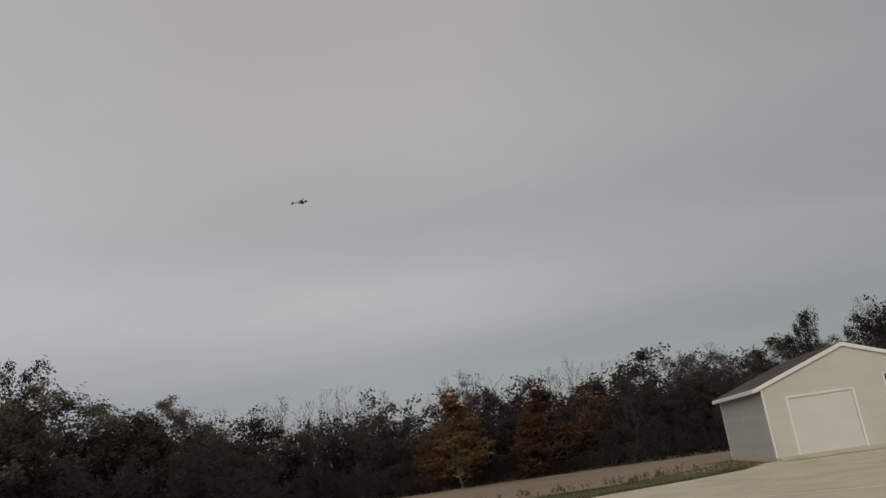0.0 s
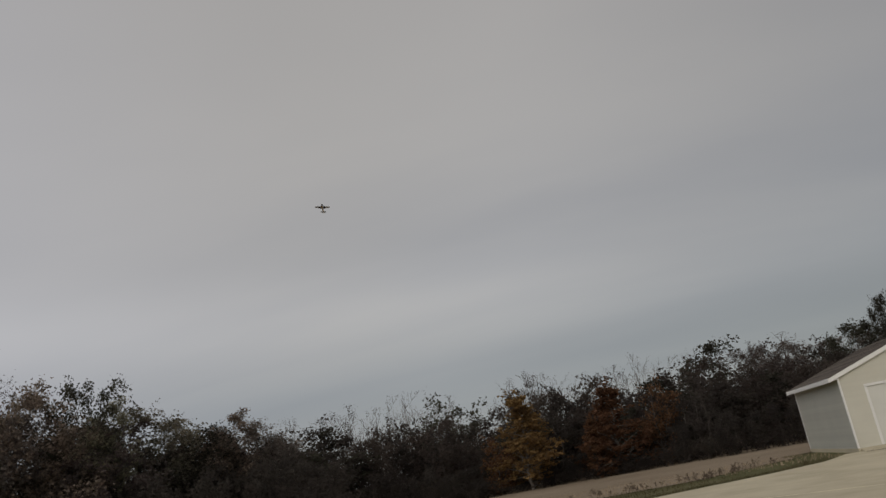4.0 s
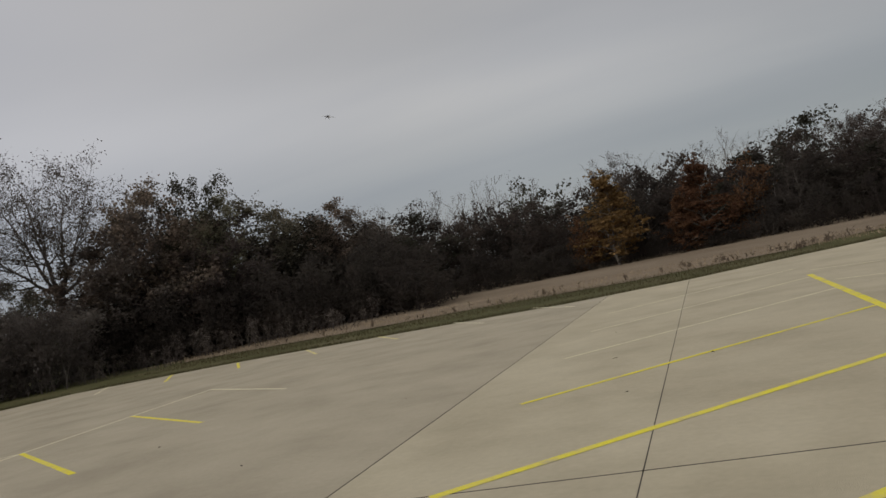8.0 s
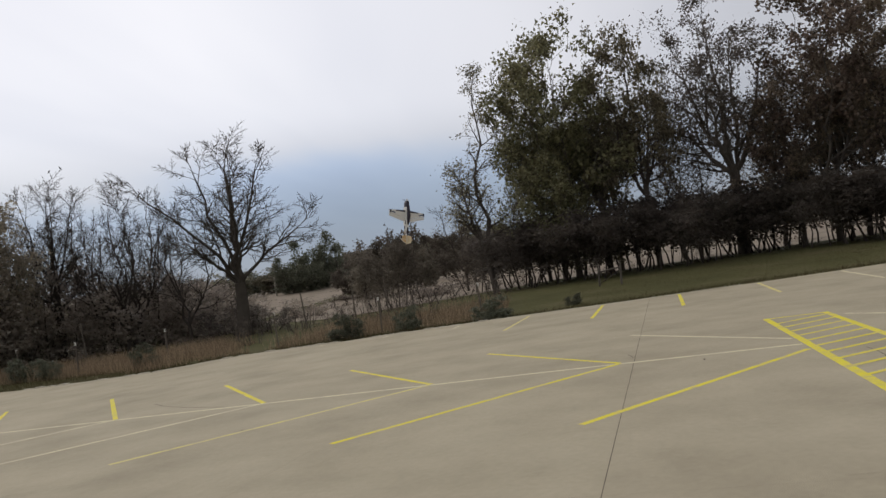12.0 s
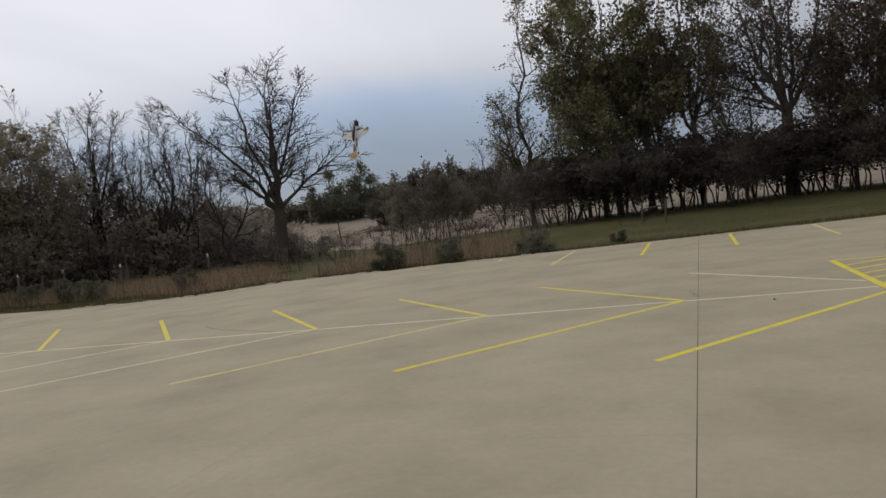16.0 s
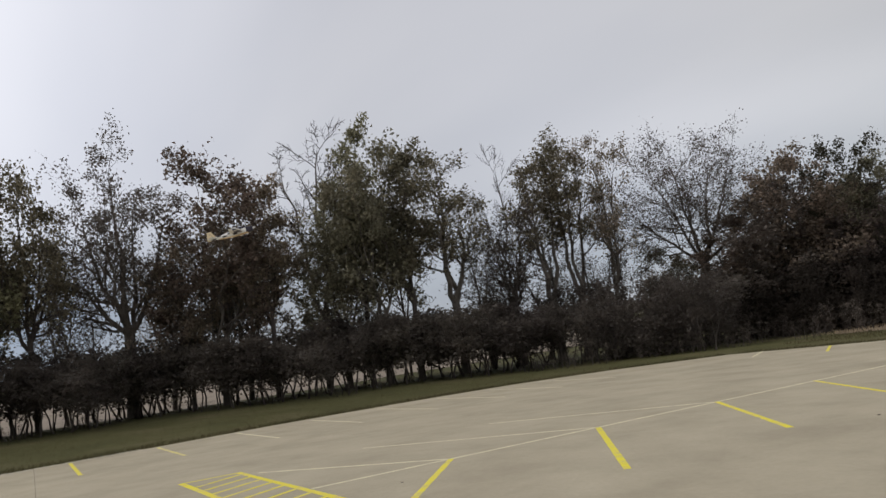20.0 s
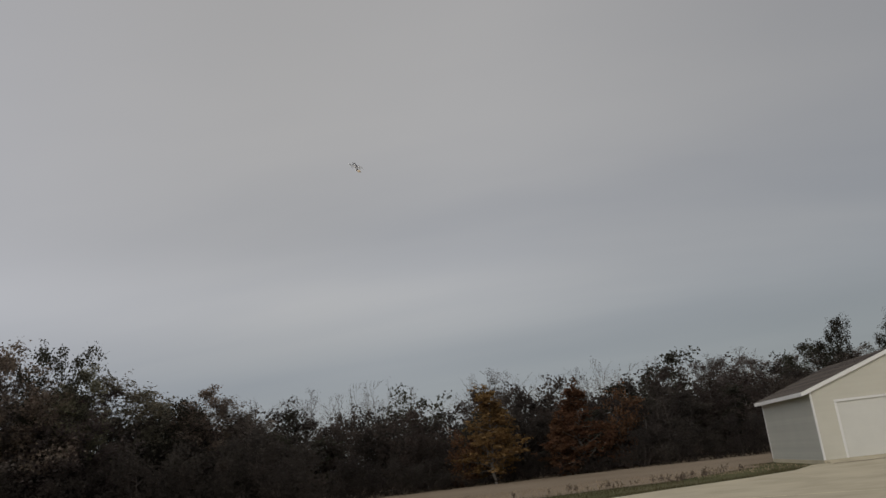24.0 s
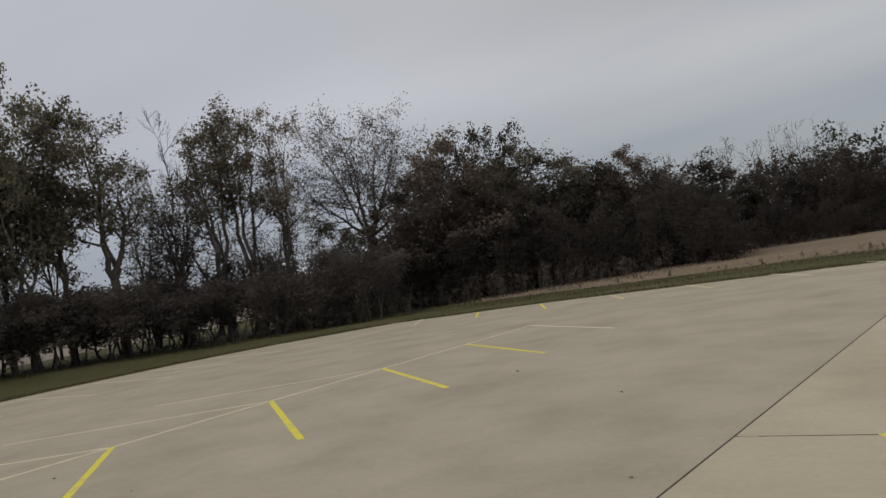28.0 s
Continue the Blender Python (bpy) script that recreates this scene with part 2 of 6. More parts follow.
MAT = {
    "concrete": material("concrete", (0.415, 0.363, 0.257), 0.85, ((0.488, 0.432, 0.310), (0.540, 0.481, 0.350)), 0.55, 8, 0.35, 90, obj=0.03, fine=0.10, fine_scale=14, stain=0.11, stain_scale=0.55),
    "tyre_mark": material("tyre_mark", (0.24, 0.21, 0.165), 0.9, ((0.40, 0.35, 0.27),), 3, 8, fine=0.2, fine_scale=30),
    "field_far": material("far_field", (0.255, 0.212, 0.172), 0.95, ((0.29, 0.245, 0.20), (0.20, 0.17, 0.13)), 0.16, 9, 0.9, 8, fine=0.25, fine_scale=3, spec=0.1),
    "concrete_west": material("worn_concrete", (0.364, 0.320, 0.234), 0.85, ((0.432, 0.382, 0.283), (0.477, 0.425, 0.318)), 0.55, 8, 0.35, 90, obj=0.02, fine=0.10, fine_scale=14, stain=0.11, stain_scale=0.55),
    "concrete_pale": material("broken_concrete", (0.52, 0.48, 0.40), 0.9, ((0.58, 0.54, 0.46), (0.44, 0.40, 0.33)), 2.0, 8, 0.5, 60, obj=0.12, fine=0.15, fine_scale=20),
    "joint": material("joint_sealant", (0.055, 0.048, 0.04), 0.95, ((0.08, 0.07, 0.058),), 6),
    "yellow": material("yellow_paint", (0.84, 0.74, 0.045), 0.7, ((0.82, 0.72, 0.055), (0.77, 0.67, 0.12), (0.58, 0.50, 0.25)), 4, 9, 0.3, 120, fine=0.16, fine_scale=30),
    "faded_yellow": material("faded_yellow_paint", (0.78, 0.70, 0.20), 0.75, ((0.74, 0.66, 0.24), (0.66, 0.59, 0.30), (0.52, 0.46, 0.30)), 4, 9, 0.3, 120, fine=0.18, fine_scale=28),
    "pale": material("worn_paint", (0.76, 0.71, 0.47), 0.75, ((0.70, 0.65, 0.45), (0.57, 0.51, 0.38)), 3.5, 9, 0.3, 120, fine=0.18, fine_scale=25),
    "grass": material("grass", (0.076, 0.076, 0.034), 0.95, ((0.097, 0.094, 0.042), (0.130, 0.113, 0.062)), 0.25, 9, 0.9, 30, fine=0.3, fine_scale=9, spec=0.1),
    "field": material("stubble_field", (0.190, 0.147, 0.103), 0.95, ((0.230, 0.182, 0.130), (0.262, 0.209, 0.152)), 0.12, 9, 0.9, 20, fine=0.25, fine_scale=5, spec=0.1),
    "bark": material("bark", (0.096, 0.084, 0.075), 0.95, ((0.122, 0.107, 0.095), (0.155, 0.136, 0.121)), 3, 8, 0.8, 14, obj=0.25, stretch=(1, 1, 0.25), spec=0.1),
    "twig": material("twig", (0.070, 0.059, 0.053), 0.95, ((0.090, 0.077, 0.068),), 2, 4, obj=0.25, spec=0.1),
    "leaf_green": material("green_leaf", (0.179, 0.168, 0.119), 0.6, ((0.207, 0.191, 0.130), (0.225, 0.196, 0.137)), 0.5, 4, island=0.5, obj=0.25, spec=0.45, trans=0.5),
    "leaf_fresh": material("fresh_leaf", (0.180, 0.180, 0.102), 0.6, ((0.206, 0.200, 0.110), (0.226, 0.203, 0.116)), 0.5, 4, island=0.5, obj=0.2, spec=0.45, trans=0.5),
    "leaf_brown": material("brown_leaf", (0.196, 0.153, 0.121), 0.6, ((0.217, 0.168, 0.129), (0.185, 0.156, 0.113)), 0.5, 4, island=0.5, obj=0.25, spec=0.4, trans=0.5),
    "leaf_dusk": material("dusky_leaf", (0.136, 0.114, 0.101), 0.7, ((0.150, 0.124, 0.108), (0.152, 0.119, 0.101)), 0.5, 4, island=0.25, obj=0.3, spec=0.5, trans=0.5),
    "leaf_wood": material("woodland_leaf", (0.069, 0.059, 0.054), 0.6, ((0.077, 0.066, 0.056), (0.078, 0.062, 0.054)), 0.4, 4, island=0.12, obj=0.2, spec=0.2, trans=0.7),
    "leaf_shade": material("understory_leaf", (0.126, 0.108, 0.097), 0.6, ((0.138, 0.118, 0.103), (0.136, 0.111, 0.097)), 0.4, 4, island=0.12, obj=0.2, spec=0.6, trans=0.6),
    "leaf_forest": material("forest_leaf", (0.070, 0.066, 0.050), 0.6, ((0.080, 0.076, 0.054),), 0.4, 4, island=0.25, obj=0.3, spec=0.2, trans=0.6),
    "leaf_umber": material("umber_leaf", (0.087, 0.069, 0.062), 0.6, ((0.096, 0.076, 0.064), (0.085, 0.069, 0.062)), 0.4, 4, island=0.12, obj=0.2, spec=0.25, trans=0.7),
    "leaf_hill": material("hill_leaf", (0.172, 0.152, 0.128), 0.9, ((0.190, 0.168, 0.138), (0.178, 0.150, 0.126)), 0.3, 4, island=0.2, obj=0.3, spec=0.1, trans=0.5),
    "leaf_orange": material("orange_leaf", (0.145, 0.082, 0.047), 0.8, ((0.173, 0.095, 0.050), (0.109, 0.068, 0.044)), 0.5, 4, island=0.45, obj=0.2, spec=0.15, trans=0.5),
    "leaf_gold": material("golden_leaf", (0.196, 0.119, 0.054), 0.8, ((0.240, 0.150, 0.062), (0.135, 0.086, 0.047)), 0.5, 4, island=0.45, obj=0.1, spec=0.15, trans=0.5),
    "leaf_brush": material("brush_leaf", (0.363, 0.319, 0.277), 0.6, ((0.396, 0.341, 0.295), (0.330, 0.292, 0.252)), 0.5, 4, island=0.15, obj=0.2, spec=0.6, trans=0.5),
    "leaf_grey": material("grey_brown_leaf", (0.346, 0.308, 0.239), 0.6, ((0.378, 0.335, 0.256), (0.313, 0.275, 0.222)), 0.5, 4, island=0.3, obj=0.2, spec=0.6, trans=0.5),
    "leaf_olive": material("olive_leaf", (0.194, 0.176, 0.116), 0.6, ((0.218, 0.192, 0.124), (0.176, 0.155, 0.110)), 0.5, 4, island=0.5, obj=0.2, spec=0.45, trans=0.5),
    "needle": material("evergreen_leaf", (0.130, 0.138, 0.100), 0.6, ((0.150, 0.156, 0.112),), 0.6, 4, island=0.35, obj=0.2, trans=0.4),
    "dry_weed": material("dry_weed", (0.28, 0.210, 0.140), 0.95, ((0.34, 0.265, 0.18), (0.21, 0.155, 0.105)), 0.8, 4, island=0.45, obj=0.15, spec=0.1, trans=0.45),
    "weed_brown": material("dead_weed", (0.120, 0.092, 0.068), 0.95, ((0.140, 0.108, 0.080), (0.098, 0.075, 0.057)), 0.8, 4, obj=0.2, spec=0.1),
    "straw": material("straw", (0.32, 0.25, 0.165), 0.95, ((0.38, 0.30, 0.21),), 0.8, 4, island=0.3, spec=0.1),
    "grass_blade": material("grass_blade", (0.092, 0.084, 0.043), 0.9, ((0.113, 0.100, 0.053), (0.152, 0.125, 0.074)), 0.4, 4, island=0.4, spec=0.1, trans=0.4),
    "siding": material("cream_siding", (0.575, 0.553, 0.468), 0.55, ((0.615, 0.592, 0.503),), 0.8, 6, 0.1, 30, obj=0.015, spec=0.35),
    # same cream siding with the side walls' shade put into its colour
    "siding_shaded": material("cream_siding_shaded", (0.45, 0.445, 0.38), 0.55, ((0.49, 0.482, 0.41),), 0.8, 6, 0.1, 30, obj=0.05, spec=0.35),
    "white": material("white_trim", (0.76, 0.75, 0.72), 0.5, ((0.80, 0.79, 0.76),), 1.5, 5),
    "door_white": material("white_door", (0.645, 0.638, 0.585), 0.5, ((0.68, 0.672, 0.617),), 1.2, 5, obj=0.02),
    "shingle": material("brown_shingle", (0.075, 0.06, 0.05), 0.95, ((0.10, 0.082, 0.068), (0.13, 0.108, 0.09)), 6, 8, 0.5, 60, obj=0.25),
    "pane": material("dark_glass", (0.012, 0.014, 0.016), 0.08, (), spec=0.5),
    "metal": material("metal", (0.45, 0.45, 0.45), 0.35, ((0.5, 0.5, 0.5),), 20, metal=1.0),
    "wood_post": material("weathered_post", (0.13, 0.11, 0.09), 0.95, ((0.19, 0.165, 0.14),), 6, 8, 0.6, 30, obj=0.2, stretch=(1, 1, 0.2)),
    "pale_wood": material("pale_pole", (0.34, 0.31, 0.27), 0.9, ((0.42, 0.39, 0.34),), 3, 8, 0.5, 20, stretch=(1, 1, 0.2)),
    "wire": material("wire", (0.12, 0.11, 0.10), 0.6, ((0.16, 0.14, 0.12),), 20, metal=0.6),
    "foam_white": material("white_foam", (0.74, 0.74, 0.74), 0.55, ((0.78, 0.78, 0.78),), 4, 4, spec=0.35),
    "foam_yellow": material("tan_film", (0.66, 0.47, 0.26), 0.5, ((0.71, 0.53, 0.32),), 4, 4, spec=0.35),
    "foam_navy": material("navy_film", (0.03, 0.05, 0.14), 0.45, ((0.04, 0.06, 0.17),), 4, 4, spec=0.4),
    "foam_cream": material("cream_film", (0.68, 0.58, 0.40), 0.5, ((0.72, 0.62, 0.44),), 4, 4, spec=0.35),
    "foam_dark": material("dark_film", (0.025, 0.022, 0.04), 0.4, ((0.035, 0.03, 0.05),), 4, 4, spec=0.4),
    "plumage": material("dark_plumage", (0.02, 0.018, 0.017), 0.8, ((0.035, 0.03, 0.028),), 30, 4, 0.3, 80),
    "rubber": material("rubber", (0.02, 0.02, 0.02), 0.85, ((0.03, 0.03, 0.03),), 10, 4),
}

# ---- mesh helpers ----


def mesh_ob(name, verts, faces, mat, parent=None, label="", smooth=False):
    me = bpy.data.meshes.new(name)
    me.from_pydata([tuple(v) for v in verts], [], [tuple(f) for f in faces])
    me.materials.append(MAT[mat])
    if smooth:
        me.polygons.foreach_set("use_smooth", [True] * len(me.polygons))
    me.update()
    ob = new(name, me)
    if parent:
        ob.parent = parent
    if label:
        ob["label"] = label
    return ob


def data_ob(name, me, parent=None):
    ob = new(name, me)
    if parent:
        ob.parent = parent
    return ob


def part(name, bm, mat, parent, label="", smooth=False):
    me = bpy.data.meshes.new(name)
    bm.normal_update()
    bm.to_mesh(me)
    bm.free()
    me.materials.append(MAT[mat])
    if smooth:
        me.polygons.foreach_set("use_smooth", [True] * len(me.polygons))
    ob = new(name, me)
    ob.parent = parent
    if label:
        ob["label"] = label
    return ob


def box_bm(x0, x1, y0, y1, z0, z1, bevel=0.0, bm=None):
    bm = bm or bmesh.new()
    r = bmesh.ops.create_cube(bm, size=1)
    for v in r["verts"]:
        v.co = Vector((x0 + (v.co.x + 0.5) * (x1 - x0), y0 + (v.co.y + 0.5) * (y1 - y0), z0 + (v.co.z + 0.5) * (z1 - z0)))
    if bevel:
        bmesh.ops.bevel(bm, geom=list(bm.edges), offset=bevel, segments=1, affect="EDGES")
    return bm


def empty(name, m, label, category, group="", kind=""):
    ob = new(name)
    ob.matrix_basis = m
    return tagged(ob, label, category, group, kind)


def prism(poly, z0, z1):
    """Vertices and faces of an upright prism over a counter-clockwise outline."""
    n = len(poly)
    vs = [(x, y, z0) for x, y in poly] + [(x, y, z1) for x, y in poly]
    fs = [tuple(range(n, 2 * n)), tuple(range(n - 1, -1, -1))]
    fs += [(i, (i + 1) % n, n + (i + 1) % n, n + i) for i in range(n)]
    return vs, fs


# ---- ground ----


def smooth(a, b, x):
    k = min(1.0, max(0.0, (x - a) / (b - a)))
    return k * k * (3 - 2 * k)


def land(x, y):
    """Height of the land."""
    h = -0.05
    h += 0.45 * smooth(-18, -36, x) * smooth(-22, -6, y)
    r = math.hypot(x - 12, y + 3)
    west = smooth(-0.2, -0.75, (x - 12) / max(r, 1.0))
    h += west * 3.7 * smooth(50, 150, r)
    h += 8.0 * smooth(170, 420, r) * west
    h += 0.5 * smooth(60, 200, r) * (1 - west)
    h += 0.05 * noise.noise(Vector((x * 0.15, y * 0.15, 0))) * smooth(0.3, 4, max(-17 - x, y - 27, 0.3))
    return h


def axis_steps(near, far):
    v = [0.0]
    step = near
    while v[-1] < far:
        v.append(v[-1] + step)
        if v[-1] > 70:
            step *= 1.25
    return v


def build_ground():
    st = axis_steps(2.5, 2200)
    xs = sorted({-a for a in st} | set(st))
    vs = [(x, y, land(x, y)) for y in xs for x in xs]
    n = len(xs)
    fs = [(j * n + i, j * n + i + 1, (j + 1) * n + i + 1, (j + 1) * n + i) for j in range(n - 1) for i in range(n - 1)]
    g = mesh_ob("ground", vs, fs, "grass", smooth=True)
    tagged(g, "mown autumn grass with dry brown patches", "ground", kind="structure")


def sheet(name, outline, lift, mat, label, step=4.0):
    """A piece of land cover that follows the ground just above it."""
    bm = bmesh.new()
    f = bm.faces.new([bm.verts.new((x, y, 0)) for x, y in outline])
    x0, x1 = min(p[0] for p in outline), max(p[0] for p in outline)
    y0, y1 = min(p[1] for p in outline), max(p[1] for p in outline)
    for axis, a, b in ((0, x0, x1), (1, y0, y1)):
        k = a + step
        while k < b:
            bmesh.ops.bisect_plane(bm, geom=list(bm.verts) + list(bm.edges) + list(bm.faces),
                                   plane_co=(k, k, 0), plane_no=(1, 0, 0) if axis == 0 else (0, 1, 0))
            k += step
    for v in bm.verts:
        v.co.z = land(v.co.x, v.co.y) + lift
    me = bpy.data.meshes.new(name)
    bm.normal_update()
    bm.to_mesh(me)
    bm.free()
    me.materials.append(MAT[mat])
    return tagged(new(name, me), label, "field", kind="structure")


build_ground()
sheet("field_north", [(-13, 32), (0, 32.2), (10, 31.2), (16, 33), (21, 37), (21, 40.5), (31, 40.5), (44, 42), (95, 60), (95, 120), (-40, 120), (-40, 52), (-20, 42)], 0.03,
      "field", "harvested pale tan stubble field before the woods", 6.0)
sheet("field_west", [(-150, -200), (-60, -60), (-36, -22), (-37, 4), (-40, 22), (-40, 50), (-150, 130)], 0.03,
      "field_far", "bare tan farm field beyond the tree row", 8.0)

TRACK = ((-122, 54, 5), (-119, 61, 5), (-116, 70, 5.5), (-113, 80, 6), (-110, 92, 6.5), (-107, 106, 7))


def track_outline():
    """The two sides of the farm track, from bearing, distance and width."""
    near = [(12.2 + (d - w / 2) * math.sin(radians(az)), -2.6 + (d - w / 2) * math.cos(radians(az))) for az, d, w in TRACK]
    far = [(12.2 + (d + w / 2) * math.sin(radians(az)), -2.6 + (d + w / 2) * math.cos(radians(az))) for az, d, w in TRACK]
    return near + far[::-1]


sheet("farm_track", track_outline(), 0.07, "grass", "dark grassy farm track across the tan field", 6.0)

LOT = [(48, -48), (48, 33), (31.5, 32.2), (30.2, 32.9), (22.0, 32.9), (20.6, 30.3), (18.4, 28.6), (15.2, 26.9), (12.0, 24.9), (8.2, 23.9), (2, 24.2), (-5, 24.4),
       (-11.8, 23.2), (-14.6, 19.2), (-16.0, 15.0), (-16.2, 10), (-15.8, 5), (-14.9, 1), (-14.3, -3), (-14.0, -7.3), (-13.4, -11.4),
       (-12.9, -12.6), (-13.1, -13.4), (-13.0, -15.2), (-12.87, -16.1), (-11.84, -17.4), (-10.4, -18.4), (-10.1, -20.8), (-10.1, -23.2), (-11.1, -27.3), (-12.0, -33), (-12, -48)]


COATS = [0]


def stripe(points, width, mat, parent, lift=None, name="stripe"):
    """A painted line through the points on the concrete; later coats lie a hair higher."""
    if lift is None:
        COATS[0] += 1
        lift = 0.0012 + 0.00003 * COATS[0]
    vs, fs = [], []
    for i in range(len(points) - 1):
        a, b = Vector(points[i]), Vector(points[i + 1])
        d = (b - a).normalized()
        n = Vector((-d.y, d.x)) * width / 2
        k = len(vs)
        steps = max(1, int((b - a).length / 0.35))
        for j in range(steps + 1):
            c = a.lerp(b, j / steps)
            w = 1 + random.uniform(-0.06, 0.06)
            vs += [(c.x + n.x * w, c.y + n.y * w, lift), (c.x - n.x * w, c.y - n.y * w, lift)]
        fs += [(k + 2 * j, k + 2 * j + 1, k + 2 * j + 3, k + 2 * j + 2) for j in range(steps)]
    return mesh_ob(name, vs, fs, mat, parent)


def beside(poly, p, q, gap, left):
    """The part of an outline on one side of the line from p to q, held off it by the gap."""
    dx, dy = q[0] - p[0], q[1] - p[1]
    k = math.hypot(dx, dy)
    far = [((a[0] - p[0]) * dy - (a[1] - p[1]) * dx) / k * (1 if left else -1) for a in poly]
    out = []
    for i, a in enumerate(poly):
        b = poly[(i + 1) % len(poly)]
        fa, fb = far[i] + gap, far[(i + 1) % len(poly)] + gap
        if fa <= 0:
            out.append(a)
        if fa * fb < 0:
            u = fa / (fa - fb)
            out.append((a[0] + u * (b[0] - a[0]), a[1] + u * (b[1] - a[1])))
    return out


JOINTS = {   # two points on each joint and half its width
    "west": ((9.14, 1.93), (9.36, 12.0), 0.011), "middle": ((11.97, 3.0), (12.24, 26.4), 0.006),
    "cross": ((10.27, 3.555), (13.64, 3.66), 0.014), "askew": ((9.2, -3.06), (-14.0, -2.48), 0.0035),
}


def build_lot():
    lot = empty("pavement", pose(0, 0, 0), "large pale concrete parking lot with painted stalls", "pavement", kind="structure")
    J = JOINTS
    west = beside(LOT, *J["west"], True)
    mid = beside(beside(LOT, *J["west"], False), *J["middle"], True)
    east = beside(LOT, *J["middle"], False)
    for poly, joint, mat in ((west, "askew", "concrete_west"), (mid, "cross", "concrete"), (east, "cross", "concrete")):
        for side in (True, False):
            vs, fs = prism(beside(poly, *J[joint], side), -0.14, 0.0)
            mesh_ob("slab", vs, fs, mat, lot)
    for (p, q, w), lo, hi in ((J["west"], -46, 22), (J["middle"], -46, 21.5), (J["cross"], -0.9, 33), (J["askew"], 0.05, 22.8)):
        d = (Vector(q) - Vector(p)).normalized()
        n = Vector((-d.y, d.x)) * 0.03
        a, b = Vector(p) + d * lo, Vector(p) + d * hi
        vs, fs = prism([tuple(a - n), tuple(b - n), tuple(b + n), tuple(a + n)], -0.06, -0.0015)
        mesh_ob("joint_filler", vs, fs, "joint", lot)
    # hairline control joints
    crack = (((6.3, -7.4), (6.42, -3.02)), ((6.43, -2.97), (6.5, -0.5)), ((9.15, -6.75), (6.3, -6.57), (3.2, -6.3)))
    for i, c in enumerate(crack):
        stripe(c, 0.0036, "tyre_mark", lot, 0.0015 + 0.0002 * i, "control_joint")
    stripe([(0.9 + 0.4 * i, (0.16 if i < 7 else 0.24) + 0.05 * math.sin(i * 1.7) + 0.025 * math.sin(i * 4.1)) for i in range(17)], 0.011, "joint", lot, 0.0009, "crack")
    stripe([(6.385, -1.34), (6.37, -1.22), (6.375, -1.1)], 0.006, "tyre_mark", lot, 0.0024, "crack")
    stripe([(-1.02, -2.93), (-0.86, -2.86), (-0.72, -2.88), (-0.55, -2.8)], 0.012, "joint", lot, 0.0021, "crack")
    stripe([(-2.01, -12.49), (-1.49, -11.94), (-0.99, -11.18), (-0.39, -9.97)], 0.05, "tyre_mark", lot, 0.0024, "tyre_mark")
    # crumbled lip along the south-west edge, its face broken pale
    r = random.Random(12)
    rim = [(-14.0, -7.3), (-13.4, -11.4), (-12.9, -12.6), (-13.1, -13.4), (-13.0, -15.2), (-12.87, -16.1), (-11.84, -17.4), (-10.4, -18.4), (-10.1, -20.8), (-10.1, -23.2)]
    stripe([(-15.0, 0.5), (-14.3, -3.0)] + rim, 0.13, "concrete_pale", lot, 0.003, "broken_edge")
    for (ax, ay), (bx, by) in zip(rim, rim[1:]):
        long = math.hypot(bx - ax, by - ay)
        n = max(1, int(long / 0.42))
        for i in range(n):
            if r.random() < 0.3:
                continue
            u, w = (i + 0.5) / n, r.uniform(0.05, 0.13)
            cx, cy = ax + (bx - ax) * u, ay + (by - ay) * u
            ring = [(cx + (bx - ax) / long * 0.2 * math.cos(k * 1.0472) * r.uniform(0.8, 1.2) - (by - ay) / long * w * math.sin(k * 1.0472),
                     cy + (by - ay) / long * 0.2 * math.cos(k * 1.0472) * r.uniform(0.8, 1.2) + (bx - ax) / long * w * math.sin(k * 1.0472)) for k in range(6)]
            vs, fs = prism(ring, -0.08, r.uniform(0.012, 0.04))
            mesh_ob("edge_chip", vs, fs, "concrete_pale", lot)
    return lot


lot = build_lot()


